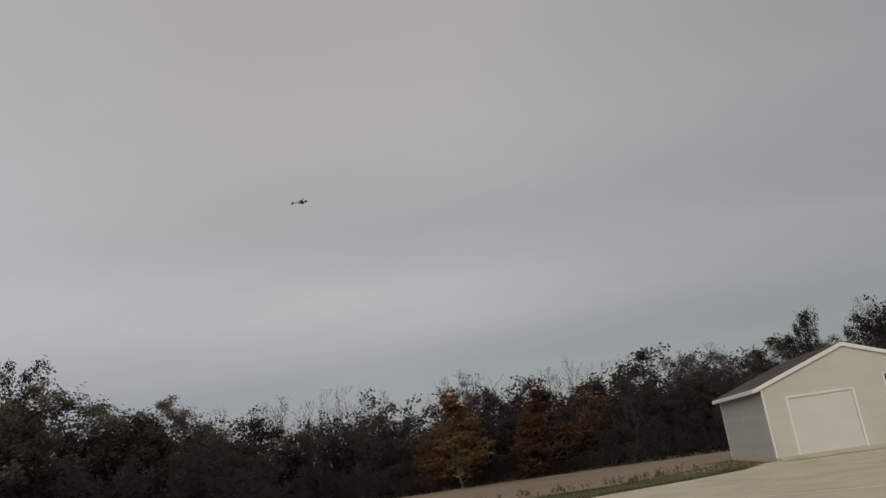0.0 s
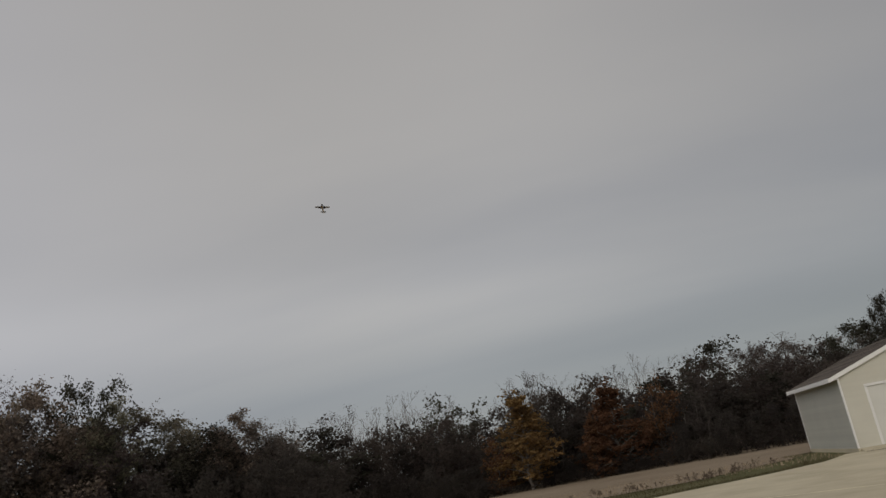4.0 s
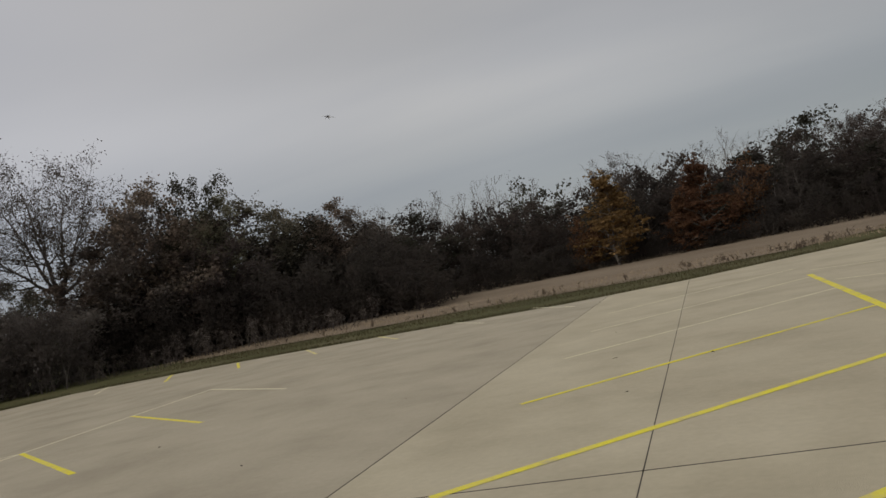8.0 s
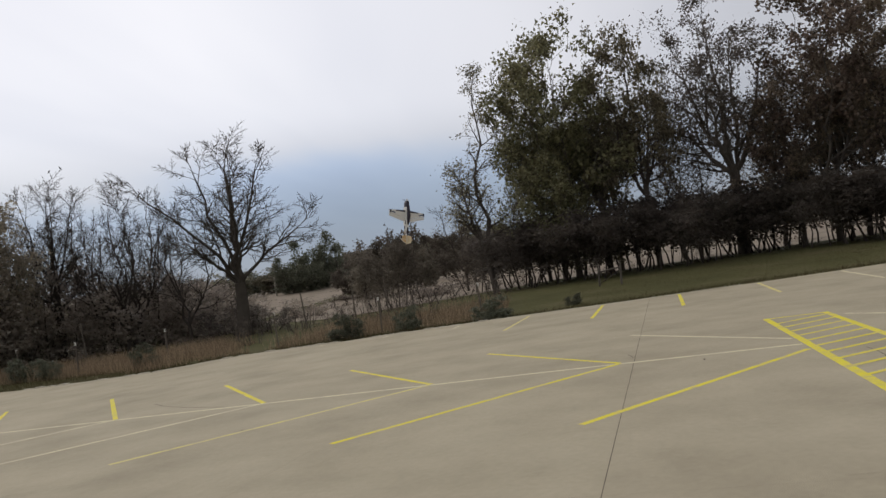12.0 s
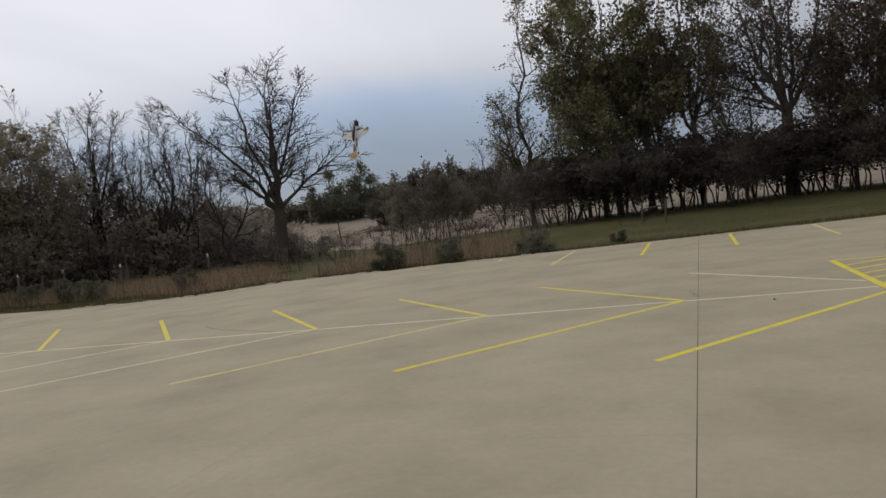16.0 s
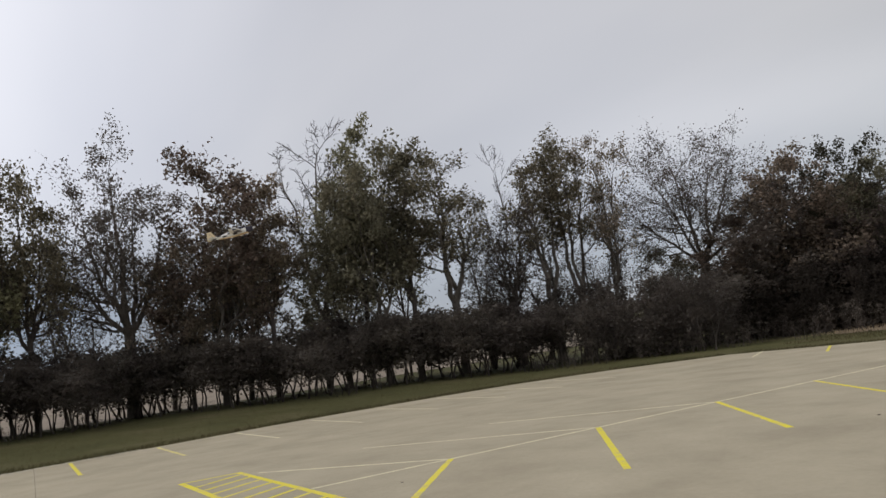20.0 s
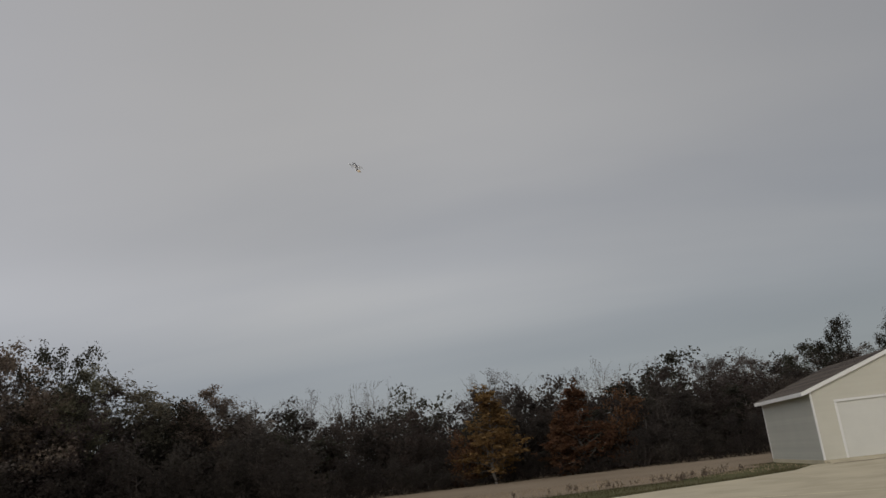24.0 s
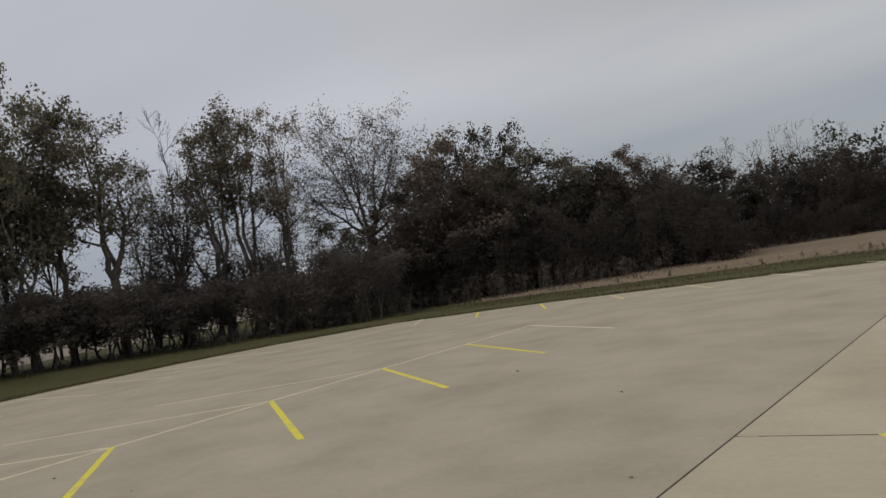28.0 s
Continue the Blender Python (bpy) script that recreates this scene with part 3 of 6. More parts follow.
def build_markings():
    mk = empty("road_marking", pose(0, 0, 0), "yellow and worn pale painted stall lines on concrete", "marking", kind="structure")
    # herringbone row: its spine bends slightly
    stripe([(-0.6, -24), (-0.34, -12.25), (-0.12, -3.03), (-0.02, -0.45)], 0.10, "pale", mk)
    stripe([(0, 0.75), (0, 3.1), (0.02, 15.4)], 0.10, "pale", mk)
    stripe([(0.50, -0.46), (3.95, -3.32)], 0.10, "yellow", mk)
    stripe([(-0.70, -0.46), (-3.90, -2.91)], 0.09, "pale", mk)
    for k in range(1, 8):
        y = 0.02 - k * 3.06
        x = -0.08 - 0.022 * abs(y)
        stripe([(x, y), (x + 3.82, y - 3.20)], 0.10, "yellow" if k < 2 else "faded_yellow" if k < 3 else "pale", mk)
        stripe([(x - 0.05, y), (x - 3.60, y - 2.78)], 0.09, "yellow", mk)
    for k in range(5):
        y = 3.12 + k * 3.08
        stripe([(0, y), (3.78, y - 2.7) if k else (3.07, 0.73)], 0.10, "yellow" if k < 4 else "pale", mk)
        if k < 3:
            stripe([(-0.05, y - 0.05), (-3.2, 0.85) if k == 0 else (-3.85, y - 3.0)], 0.10, "pale", mk)
    # hatched walkway
    stripe([(-3.85, -0.40), (8.6, -0.30)], 0.114, "yellow", mk)
    stripe([(-3.85, 0.64), (8.6, 0.72)], 0.114, "yellow", mk)
    stripe([(-3.79, -0.38), (-3.79, 0.66)], 0.095, "yellow", mk)
    for i in range(19):
        x = -3.50 + i * 0.632
        stripe([(x + 0.64, -0.33), (x, 0.66)], 0.095, "yellow", mk)
    # stalls along the west edge
    for i, y in enumerate((-13.2, -11.0, -8.6, -6.3, -3.95, -1.55, 0.9, 3.45, 6.05, 8.6, 11.1, 13.4, 15.8)):
        x0 = -14.4 - 0.15 * y if y < 5 else -15.2
        stripe([(x0, y), (-9.67 - 0.115 * min(y, 6), y - 0.08)] if y > -8 else [(x0, y), (-12.3, y)], 0.10, "yellow" if -5 < y < 0 else "faded_yellow" if -7 < y < 1 else "pale", mk)
    # slanted stalls along the north edge
    for i in range(7):
        x = -8.6 + 2.9 * i
        y = 20.75 + 0.2 * i
        stripe([(x, y), (x - 1.9, y + 2.9)], 0.10, "yellow" if i in (1, 2) else "faded_yellow" if i in (3, 4) else "pale", mk)
    # stalls beside the camera
    for i in range(5):
        y = 3.5 + 3.48 * i
        stripe([(10.3, y), (15.05, y + 3.95)], 0.12 if i < 1 else 0.10, "yellow" if i < 2 else "pale", mk)
    stripe([(15.1, -0.2), (15.1, 18.6)], 0.14, "yellow", mk)
    stripe([(10.35, 0.0), (14.9, 3.9)], 0.11, "yellow", mk)
    for y in (16.2, 19.95):
        stripe([(15.3, y), (20.7, y - 3.28)], 0.10, "pale", mk)
    return mk


markings = build_markings()

# ---- trees ----


class Skeleton:
    """Tapered tubes and leaf places gathered into plain lists."""

    def __init__(self, seed):
        self.r = random.Random(seed)
        self.vb, self.fb = [], []
        self.tips = []

    def tube(self, pts, radii, sides):
        """A tube that closes to a point at its end."""
        k0 = len(self.vb)
        last = len(pts) - 1
        for i, p in enumerate(pts):
            if i == last:
                self.vb.append((p.x, p.y, p.z))
                break
            d = (pts[i + 1] - pts[max(i - 1, 0)]).normalized()
            u = d.cross(Vector((0.3, 0.8, 0.1))).normalized()
            w = d.cross(u)
            for s in range(sides):
                a = 2 * math.pi * s / sides
                q = p + (u * math.cos(a) + w * math.sin(a)) * radii[i]
                self.vb.append((q.x, q.y, q.z))
        for i in range(last):
            for s in range(sides):
                t = (s + 1) % sides
                if i == last - 1:
                    self.fb.append((k0 + i * sides + s, k0 + i * sides + t, k0 + last * sides))
                else:
                    self.fb.append((k0 + i * sides + s, k0 + i * sides + t, k0 + (i + 1) * sides + t, k0 + (i + 1) * sides + s))


def leaf_cloud(tips, count, size, scatter, flat, r):
    """Small three-cornered leaves scattered about the twigs."""
    g = np.random.default_rng(r.randrange(1 << 30))
    t = np.array([tuple(v) for v in tips])
    pick = g.integers(0, len(t), count)
    c = t[pick] + g.normal(0, scatter, (count, 3)) * (1, 1, flat)
    u = g.normal(0, 1, (count, 3)) * (1, 1, flat)
    u /= np.linalg.norm(u, axis=1)[:, None]
    w = np.cross(u, g.normal(0, 1, (count, 3)))
    w /= np.linalg.norm(w, axis=1)[:, None]
    s = (size * g.uniform(0.6, 1.4, count))[:, None]
    vs = np.stack([c - u * s, c + u * s * 0.5 + w * s * 0.8, c + u * s * 0.6 - w * s * 0.7], 1).reshape(-1, 3)
    return vs, np.arange(3 * count).reshape(-1, 3)


def raw_mesh(name, vs, fs, mat):
    me = bpy.data.meshes.new(name)
    me.from_pydata(vs if isinstance(vs, list) else vs.tolist(), [], fs if isinstance(fs, list) else fs.tolist())
    me.materials.append(MAT[mat])
    me.update()
    return me


SEGMENTS = {1: 5, 2: 3, 3: 2}


class Habit:
    """How a kind of tree branches."""

    def __init__(self, kids=(6, 5), ratio=0.52, angle=48, wander=0.13, lift=0.05, tip=0.011, bare=0.0, first=1, drawn=1.0):
        self.drawn = drawn   # share of the last twigs that have wood of their own
        self.kids, self.ratio, self.angle, self.wander, self.lift, self.tip, self.bare, self.first = kids, ratio, angle, wander, lift, tip, bare, first


def branch(k, fine, p, d, length, radius, level, o):
    """A branch with its side branches and, at the last level, leaf places."""
    r = k.r
    n = SEGMENTS[level]
    pts, rad, ways = [p], [radius], [d]
    for i in range(n):
        d = (d + Vector((r.gauss(0, o.wander), r.gauss(0, o.wander), r.gauss(0, o.wander) + o.lift * (1.0 if level < 3 else 0.3)))).normalized()
        p = p + d * (length / n)
        pts.append(p)
        rad.append(radius * (1 - 0.65 * (i + 1) / n))
        ways.append(d)
    if level < 3 or r.random() < o.drawn:
        (k if radius > 0.045 else fine).tube(pts, rad, 5 if radius > 0.07 else 4 if radius > 0.03 else 3)
    if level == 2:
        k.full = 0 if r.random() < o.bare else r.choice((1, 1, 2, 3))
    if level == 3:
        k.tips += pts[1:] * k.full
        return
    many = o.kids[level - 1]
    turn = r.uniform(0, 6.28)
    for j in range(many):
        f = 0.18 + 0.82 * (j + r.random()) / many
        i = min(n - 1, int(f * n))
        at = pts[i].lerp(pts[i + 1], f * n - i)
        way = ways[i + 1]
        turn += 2.4 + r.gauss(0, 0.5)
        side = way.orthogonal().normalized()
        side.rotate(Matrix.Rotation(turn, 3, way))
        a = radians(o.angle + r.gauss(0, 11))
        branch(k, fine, at, way * math.cos(a) + side * math.sin(a), length * o.ratio * (1.2 - 0.65 * f) * r.uniform(0.65, 1.3), max(o.tip, rad[i] * 0.55), level + 1, o)
    branch(k, fine, pts[-1], d, length * 0.4, max(o.tip, rad[-1]), level + 1, o)


def leader(k, fine, root, tip, bow, radius, many, reach, taper, begin, o, flat_low=0.0):
    """A main limb bowed from its root up to its tip, with branches all along."""
    r = k.r
    out = Vector((tip.x - root.x, tip.y - root.y, 0))
    mid = root + out * bow + Vector((0, 0, (tip.z - root.z) * (0.30 if out.length > 0.2 else 0.5)))
    n = max(5, int((tip - root).length / 0.9))
    wob = (tip - root).length * 0.018
    pts, rad = [], []
    drift = Vector((0, 0, 0))
    for i in range(n + 1):
        f = i / n
        drift = drift * 0.7 + Vector((r.gauss(0, wob), r.gauss(0, wob), 0))
        pts.append(root * (1 - f) ** 2 + mid * 2 * f * (1 - f) + tip * f * f + (drift if i else Vector((0, 0, 0))))
        rad.append(radius * (1 - 0.9 * f) + o.tip)
    k.tube(pts, rad, 7 if radius > 0.12 else 5)
    turn = r.uniform(0, 6.28)
    ow = out.normalized() if out.length > 0.2 else Vector((0, 0, 0))
    for j in range(many):
        f = begin + (1 - begin) * (j + r.random()) / many
        i = min(n - 1, int(f * n))
        at = pts[i].lerp(pts[i + 1], f * n - i)
        way = (pts[i + 1] - pts[i]).normalized()
        turn += 2.4 + r.gauss(0, 0.5)
        side = way.orthogonal().normalized()
        side.rotate(Matrix.Rotation(turn, 3, way))
        side = (side + ow * 0.45).normalized()
        a = radians(o.angle + 6 + flat_low * (1 - f) - 12 * f + r.gauss(0, 9))
        branch(k, fine, at, way * math.cos(a) + side * math.sin(a), reach * (1 - taper * f) * r.uniform(0.65, 1.2), max(o.tip, min(0.09, rad[i] * 0.6)), o.first, o)
    branch(k, fine, pts[-1], (pts[-1] - pts[-2]).normalized(), reach * 0.35, max(o.tip, rad[-1]), o.first, o)


PROTO = {}


def proto(key, seed, leaf, leaves, size, o, limbs, high=13.0, wide=7.0, fork=0.3, many=8, reach=0.3, taper=0.5, begin=0.15, bow=0.6, flat_low=0.0, skirt=0,
          bark="bark", girth=0.018, scatter=0.16, flat=0.8, stems=0):
    """A tree or bush by its habit. limbs: reach and height of each main limb's end, as shares of half the
    width and of the height, and the way that it leans, where that is known."""
    k = Skeleton(seed)
    r = k.r
    k.full = 1
    fine = Skeleton(seed) if not leaves else k
    rx = wide / 2
    if stems:
        for i in range(stems):
            a = i * 2.4 + r.uniform(-0.4, 0.4)
            b = rx * 0.55 * math.sqrt((i + 0.5) / stems)
            foot = Vector((math.cos(a) * b, math.sin(a) * b, -0.2))
            q, z = limbs[i % len(limbs)]
            end = Vector((math.cos(a) * rx * q * r.uniform(0.8, 1.1), math.sin(a) * rx * q * r.uniform(0.8, 1.1), high * z * r.uniform(0.85, 1.05)))
            k.tube([Vector((0, 0, -0.45)), foot.lerp(Vector((0, 0, -0.45)), 0.4), foot + Vector((0, 0, 0.06))], [girth * high * 1.2, girth * high, girth * high * 0.8], 4)
            leader(k, fine, foot, end, bow, girth * high, many, reach * wide, taper, begin, o, flat_low)
    else:
        top = Vector((r.gauss(0, 0.15), r.gauss(0, 0.15), fork * high))
        pts = [Vector((0, 0, -0.4)), Vector((0, 0, 0.25)), top * 0.5 + Vector((r.gauss(0, 0.08), r.gauss(0, 0.08), 0)), top, top + Vector((0, 0, 0.05))]
        g0 = girth * high
        k.tube(pts, [g0 * 1.35, g0 * 1.08, g0 * 0.95, g0 * 0.86, g0 * 0.3], 8)
        turn = r.uniform(0, 6.28)
        for i, (q, z, *bearing) in enumerate(limbs):
            a = radians(bearing[0]) + r.gauss(0, 0.12) if bearing else turn + i * 6.2832 / len(limbs) + r.gauss(0, 0.3)
            end = Vector((math.cos(a) * rx * q, math.sin(a) * rx * q, high * z))
            root = top.lerp(pts[2], 0.0 if len(limbs) < 2 else r.uniform(0, 0.35))
            leader(k, fine, root, end, bow, g0 * (0.85 if len(limbs) == 1 else 1.12 / math.sqrt(len(limbs))), many, reach * wide, taper, begin, o, flat_low)
        for i in range(skirt):
            a = turn + i * 2.4
            at = pts[1].lerp(top, 0.2 + 0.8 * i / skirt)
            branch(k, fine, at, Vector((math.cos(a), math.sin(a), r.uniform(0.05, 0.4))).normalized(), reach * wide * r.uniform(0.6, 1.0), 0.03, o.first, o)
    trunk = raw_mesh("trunk", k.vb, k.fb, bark)
    if leaves:
        lv, lf = leaf_cloud(k.tips, leaves, size, scatter, flat, r)
        crown, body = raw_mesh("crown", lv, lf, leaf), lv
    else:
        crown, body = raw_mesh("crown", fine.vb, fine.fb, "twig"), np.array(fine.vb)
    ext = max(np.percentile(abs(body[:, 0]), 97), np.percentile(abs(body[:, 1]), 97))
    PROTO[key] = (trunk, crown, float(np.percentile(body[:, 2], 99.9)), 2 * float(ext))


def recolour(key, source, leaf):
    trunk, crown, z, w = PROTO[source]
    c2 = crown.copy()
    c2.materials.clear()
    c2.materials.append(MAT[leaf])
    PROTO[key] = (trunk, c2, z, w)


# near trees: leafy crowns of many sprays, half-shed and bare ones
LEAFY, SEMI = Habit((6, 5), 0.60, 52, 0.14, 0.05, 0.012, 0.16, 1, 0.08), Habit((6, 5), 0.58, 48, 0.16, 0.06, 0.010, 0.2, 1, 0.35)
FINE, BARE_H = Habit((6, 6), 0.60, 48, 0.15, 0.04, 0.011, 0.12, 1, 0.8), Habit((6, 6), 0.58, 44, 0.17, 0.04, 0.0145)
TWIGGY = Habit((7, 5), 0.60, 40, 0.15, 0.08, 0.0105)
proto("leafy_a", 11, "leaf_green", 12000, 0.116, LEAFY, ((0.20, 0.92), (0.60, 0.84), (0.62, 0.78), (0.55, 0.88), (0.75, 0.60), (0.7, 0.52)), 13, 7.2, 0.24, 7, 0.36, 0.1, 0.18, skirt=2, girth=0.015, scatter=0.22)
proto("leafy_b", 12, "leaf_green", 11500, 0.116, LEAFY, ((0.25, 0.92), (0.65, 0.86), (0.62, 0.74), (0.7, 0.56), (0.6, 0.8)), 13, 7.0, 0.28, 8, 0.37, 0.1, 0.18, skirt=2, girth=0.015, scatter=0.22)
proto("tall_leafy", 13, "leaf_green", 9000, 0.112, LEAFY, ((0.15, 0.93), (0.55, 0.84), (0.5, 0.74)), 13, 5.2, 0.38, 10, 0.40, 0.15, 0.2, skirt=1, girth=0.014, scatter=0.22)
proto("top_leafy", 44, "leaf_olive", 9500, 0.115, LEAFY, ((0.20, 0.93), (0.65, 0.88), (0.6, 0.80), (0.7, 0.70)), 13, 6.2, 0.36, 9, 0.38, 0.1, 0.1, girth=0.017, scatter=0.22)
proto("tall_semi", 14, "leaf_olive", 6000, 0.082, SEMI, ((0.25, 0.95), (0.6, 0.88), (0.5, 0.76)), 13, 5.2, 0.36, 10, 0.42, 0.2, 0.3, girth=0.018, scatter=0.2)
proto("tall_semi_b", 15, "leaf_brown", 5200, 0.082, SEMI, ((0.2, 0.94), (0.6, 0.86), (0.5, 0.7)), 13, 4.8, 0.34, 9, 0.44, 0.2, 0.25, skirt=1, girth=0.016, scatter=0.2)
proto("under_semi", 45, "leaf_shade", 1700, 0.072, Habit((6, 5), 0.56, 46, 0.17, 0.06, 0.010, 0.3, 1, 0.7), ((0.3, 0.92), (0.6, 0.84)), 9, 4.4, 0.25, 9, 0.44, 0.2, 0.15, girth=0.014, scatter=0.2)
proto("row_semi", 48, "leaf_olive", 6200, 0.088, SEMI, ((0.2, 0.95), (0.5, 0.86), (0.35, 0.90)), 13, 5.0, 0.30, 10, 0.40, 0.25, 0.42, girth=0.018, scatter=0.2)
proto("birch", 25, "leaf_olive", 3000, 0.066, Habit((6, 5), 0.56, 42, 0.16, 0.05, 0.0095, 0.45), ((0.12, 0.96), (0.4, 0.55)), 13, 4.6, 0.22, 16, 0.46, 0.5, 0.1, girth=0.011, scatter=0.2)
proto("fork_semi", 16, "leaf_shade", 12500, 0.080, SEMI, ((0.1, 0.97, -97), (0.6, 0.82, -97), (0.65, 0.78, 83), (0.5, 0.70, -20), (0.5, 0.84, 150), (0.75, 0.56, -110)), 14, 6.8, 0.34, 9, 0.38, 0.2, 0.12, bow=0.7, girth=0.024, scatter=0.2)
proto("fork_fine", 42, "leaf_umber", 12000, 0.064, FINE, ((0.30, 0.94, -137), (0.60, 0.88, -120), (0.62, 0.86, 60), (0.95, 0.66, -137), (0.95, 0.66, 43), (0.5, 0.88, -20), (0.5, 0.84, 160)), 13, 8.6, 0.42, 11, 0.30, 0.15, 0.30, bow=0.42, girth=0.021, scatter=0.30)
proto("spread_bare", 47, None, 0, 0, BARE_H, ((0.12, 0.99, 119), (0.80, 0.82, -61), (0.42, 0.93, -61), (0.42, 0.93, 119), (0.80, 0.58, 119), (0.50, 0.52, -61), (0.45, 0.86, 29), (0.40, 0.90, -151)), 12, 9.4, 0.28, 11, 0.24, 0.3, 0.32, bow=0.11, girth=0.025, bark="twig")
proto("fork_bare", 17, None, 0, 0, BARE_H, ((0.2, 0.97), (0.5, 0.88), (0.6, 0.80)), 13, 6.6, 0.30, 10, 0.36, 0.35, 0.15, bow=0.6, girth=0.013)
proto("fork_bare_b", 18, None, 0, 0, TWIGGY, ((0.2, 0.95), (0.55, 0.84), (0.5, 0.88), (0.7, 0.70)), 11, 5.8, 0.20, 8, 0.40, 0.3, 0.12, bow=0.6, girth=0.0105, bark="twig")
proto("fork_bare_c", 28, None, 0, 0, TWIGGY, ((0.25, 0.95), (0.55, 0.82), (0.65, 0.72)), 11, 5.2, 0.14, 9, 0.42, 0.3, 0.12, bow=0.6, girth=0.0105, bark="twig")
# far trees with fewer limbs
OUTER = Habit((6, 5), 0.58, 40, 0.15, 0.10, 0.015, 0.0, 2)
CROWN = Habit((6, 4), 0.60, 54, 0.15, 0.05, 0.02, 0.0, 2, 0.12)
proto("bare_far", 29, "leaf_umber", 260, 0.050, OUTER, ((0.25, 0.93), (0.55, 0.84), (0.6, 0.78), (0.45, 0.88)), 10, 5.6, 0.42, 10, 0.34, 0.3, 0.15, girth=0.010, scatter=0.2)
proto("bare_far_b", 30, "leaf_umber", 1300, 0.055, OUTER, ((0.2, 0.93), (0.6, 0.80), (0.55, 0.86)), 10, 5.2, 0.40, 12, 0.34, 0.3, 0.15, girth=0.010, scatter=0.2)
proto("gold", 43, "leaf_gold", 6400, 0.122, Habit((5, 4), 0.55, 66, 0.12, 0.02, 0.018, 0.05, 2, 0.3), ((0.02, 0.96),), 8, 5.0, 0.10, 50, 0.52, 0.84, 0.05, girth=0.012, flat=0.45, scatter=0.18)
proto("wood_a", 31, "leaf_wood", 3500, 0.150, CROWN, ((0.2, 0.90), (0.65, 0.80), (0.65, 0.68), (0.6, 0.5)), 8, 4.6, 0.2, 9, 0.40, 0.05, 0.1, skirt=8, girth=0.011, scatter=0.26)
proto("wood_b", 32, "leaf_umber", 3500, 0.150, CROWN, ((0.25, 0.90), (0.65, 0.78), (0.65, 0.84), (0.65, 0.55)), 8, 4.4, 0.16, 9, 0.40, 0.05, 0.1, skirt=8, girth=0.011, scatter=0.26)
proto("wood_c", 33, "leaf_forest", 3500, 0.144, CROWN, ((0.15, 0.92), (0.6, 0.8), (0.5, 0.6)), 8, 4.0, 0.22, 11, 0.42, 0.1, 0.1, skirt=6, girth=0.011, scatter=0.24)
proto("wood_green", 34, "leaf_forest", 3700, 0.144, CROWN, ((0.2, 0.90), (0.65, 0.82), (0.65, 0.7), (0.6, 0.5)), 8, 5.0, 0.22, 9, 0.40, 0.1, 0.1, skirt=8, girth=0.011, scatter=0.24)
# brush of many stems
BRUSH = Habit((5, 4), 0.56, 52, 0.2, 0.05, 0.011, 0.05, 2, 0.12)
proto("thicket_a", 21, "leaf_shade", 4500, 0.112, BRUSH, ((0.5, 0.92), (0.85, 0.76), (0.7, 0.86)), 5, 5.5, many=12, reach=0.27, begin=0.47, bow=0.4, bark="twig", girth=0.011, stems=5, scatter=0.26, taper=0.2)
proto("thicket_b", 22, "leaf_shade", 4500, 0.112, BRUSH, ((0.6, 0.88), (0.85, 0.80), (0.4, 0.94)), 5, 5.5, many=14, reach=0.27, begin=0.45, bow=0.4, bark="twig", girth=0.011, stems=4, scatter=0.26, taper=0.2)
proto("thicket_low", 24, "leaf_shade", 4500, 0.112, BRUSH, ((0.6, 0.88), (0.9, 0.66), (0.95, 0.4)), 5, 5.0, many=7, reach=0.27, begin=0.08, bow=0.5, bark="twig", girth=0.008, stems=9, scatter=0.26, taper=0.2)
proto("scrub", 23, "leaf_dusk", 600, 0.06, Habit((4, 4), 0.5, 42, 0.2, 0.08, 0.010, 0.3, 2, 0.5), ((0.6, 0.95), (0.95, 0.7), (0.5, 0.9)), 4, 4.5, many=4, reach=0.22, begin=0.2, bow=0.4, bark="twig", girth=0.006, stems=9)
proto("evergreen", 35, "needle", 7000, 0.20, CROWN, ((0.5, 0.90), (0.8, 0.70), (0.9, 0.45), (0.6, 0.8), (0.9, 0.3)), 9, 9, 0.12, 9, 0.26, 0.2, 0.1, skirt=9, girth=0.02, scatter=0.36)
proto("hill_wood", 36, "leaf_hill", 1900, 0.30, Habit((3, 3), 0.55, 50, 0.15, 0.06, 0.04, 0.0, 2, 0.0), ((0.4, 0.85), (0.8, 0.65), (0.8, 0.45)), 9, 9, 0.2, 6, 0.3, 0.2, 0.1, skirt=4, girth=0.02, scatter=0.5)
proto("hill_round", 38, "leaf_hill", 5200, 0.20, CROWN, ((0.3, 0.86), (0.65, 0.74), (0.8, 0.6), (0.75, 0.5), (0.6, 0.8)), 8, 6.4, 0.2, 8, 0.32, 0.05, 0.1, skirt=5, girth=0.014, scatter=0.28)
proto("woods_brush", 37, "leaf_wood", 2400, 0.095, Habit((3, 3), 0.55, 50, 0.2, 0.06, 0.014, 0.0, 2, 0.0), ((0.6, 0.9), (0.9, 0.7), (0.95, 0.4)), 4, 4.5, many=6, reach=0.28, begin=0.1, bow=0.5, bark="twig", girth=0.007, stems=7, scatter=0.26)
proto("evergreen_bush", 41, "needle", 4200, 0.15, Habit((3, 3), 0.55, 50, 0.15, 0.06, 0.014, 0.0, 2, 0.1), ((0.5, 0.95), (0.85, 0.7), (0.95, 0.35)), 5, 5, many=6, reach=0.26, begin=0.1, bow=0.5, bark="twig", girth=0.008, stems=8, scatter=0.3)
recolour("brown_a", "leafy_a", "leaf_brown")
recolour("brown_b", "leafy_b", "leaf_brown")
recolour("orange_a", "gold", "leaf_orange")
recolour("orange_b", "wood_a", "leaf_orange")
recolour("thicket_dark", "thicket_low", "leaf_wood")
recolour("sw_brush", "thicket_low", "leaf_brush")
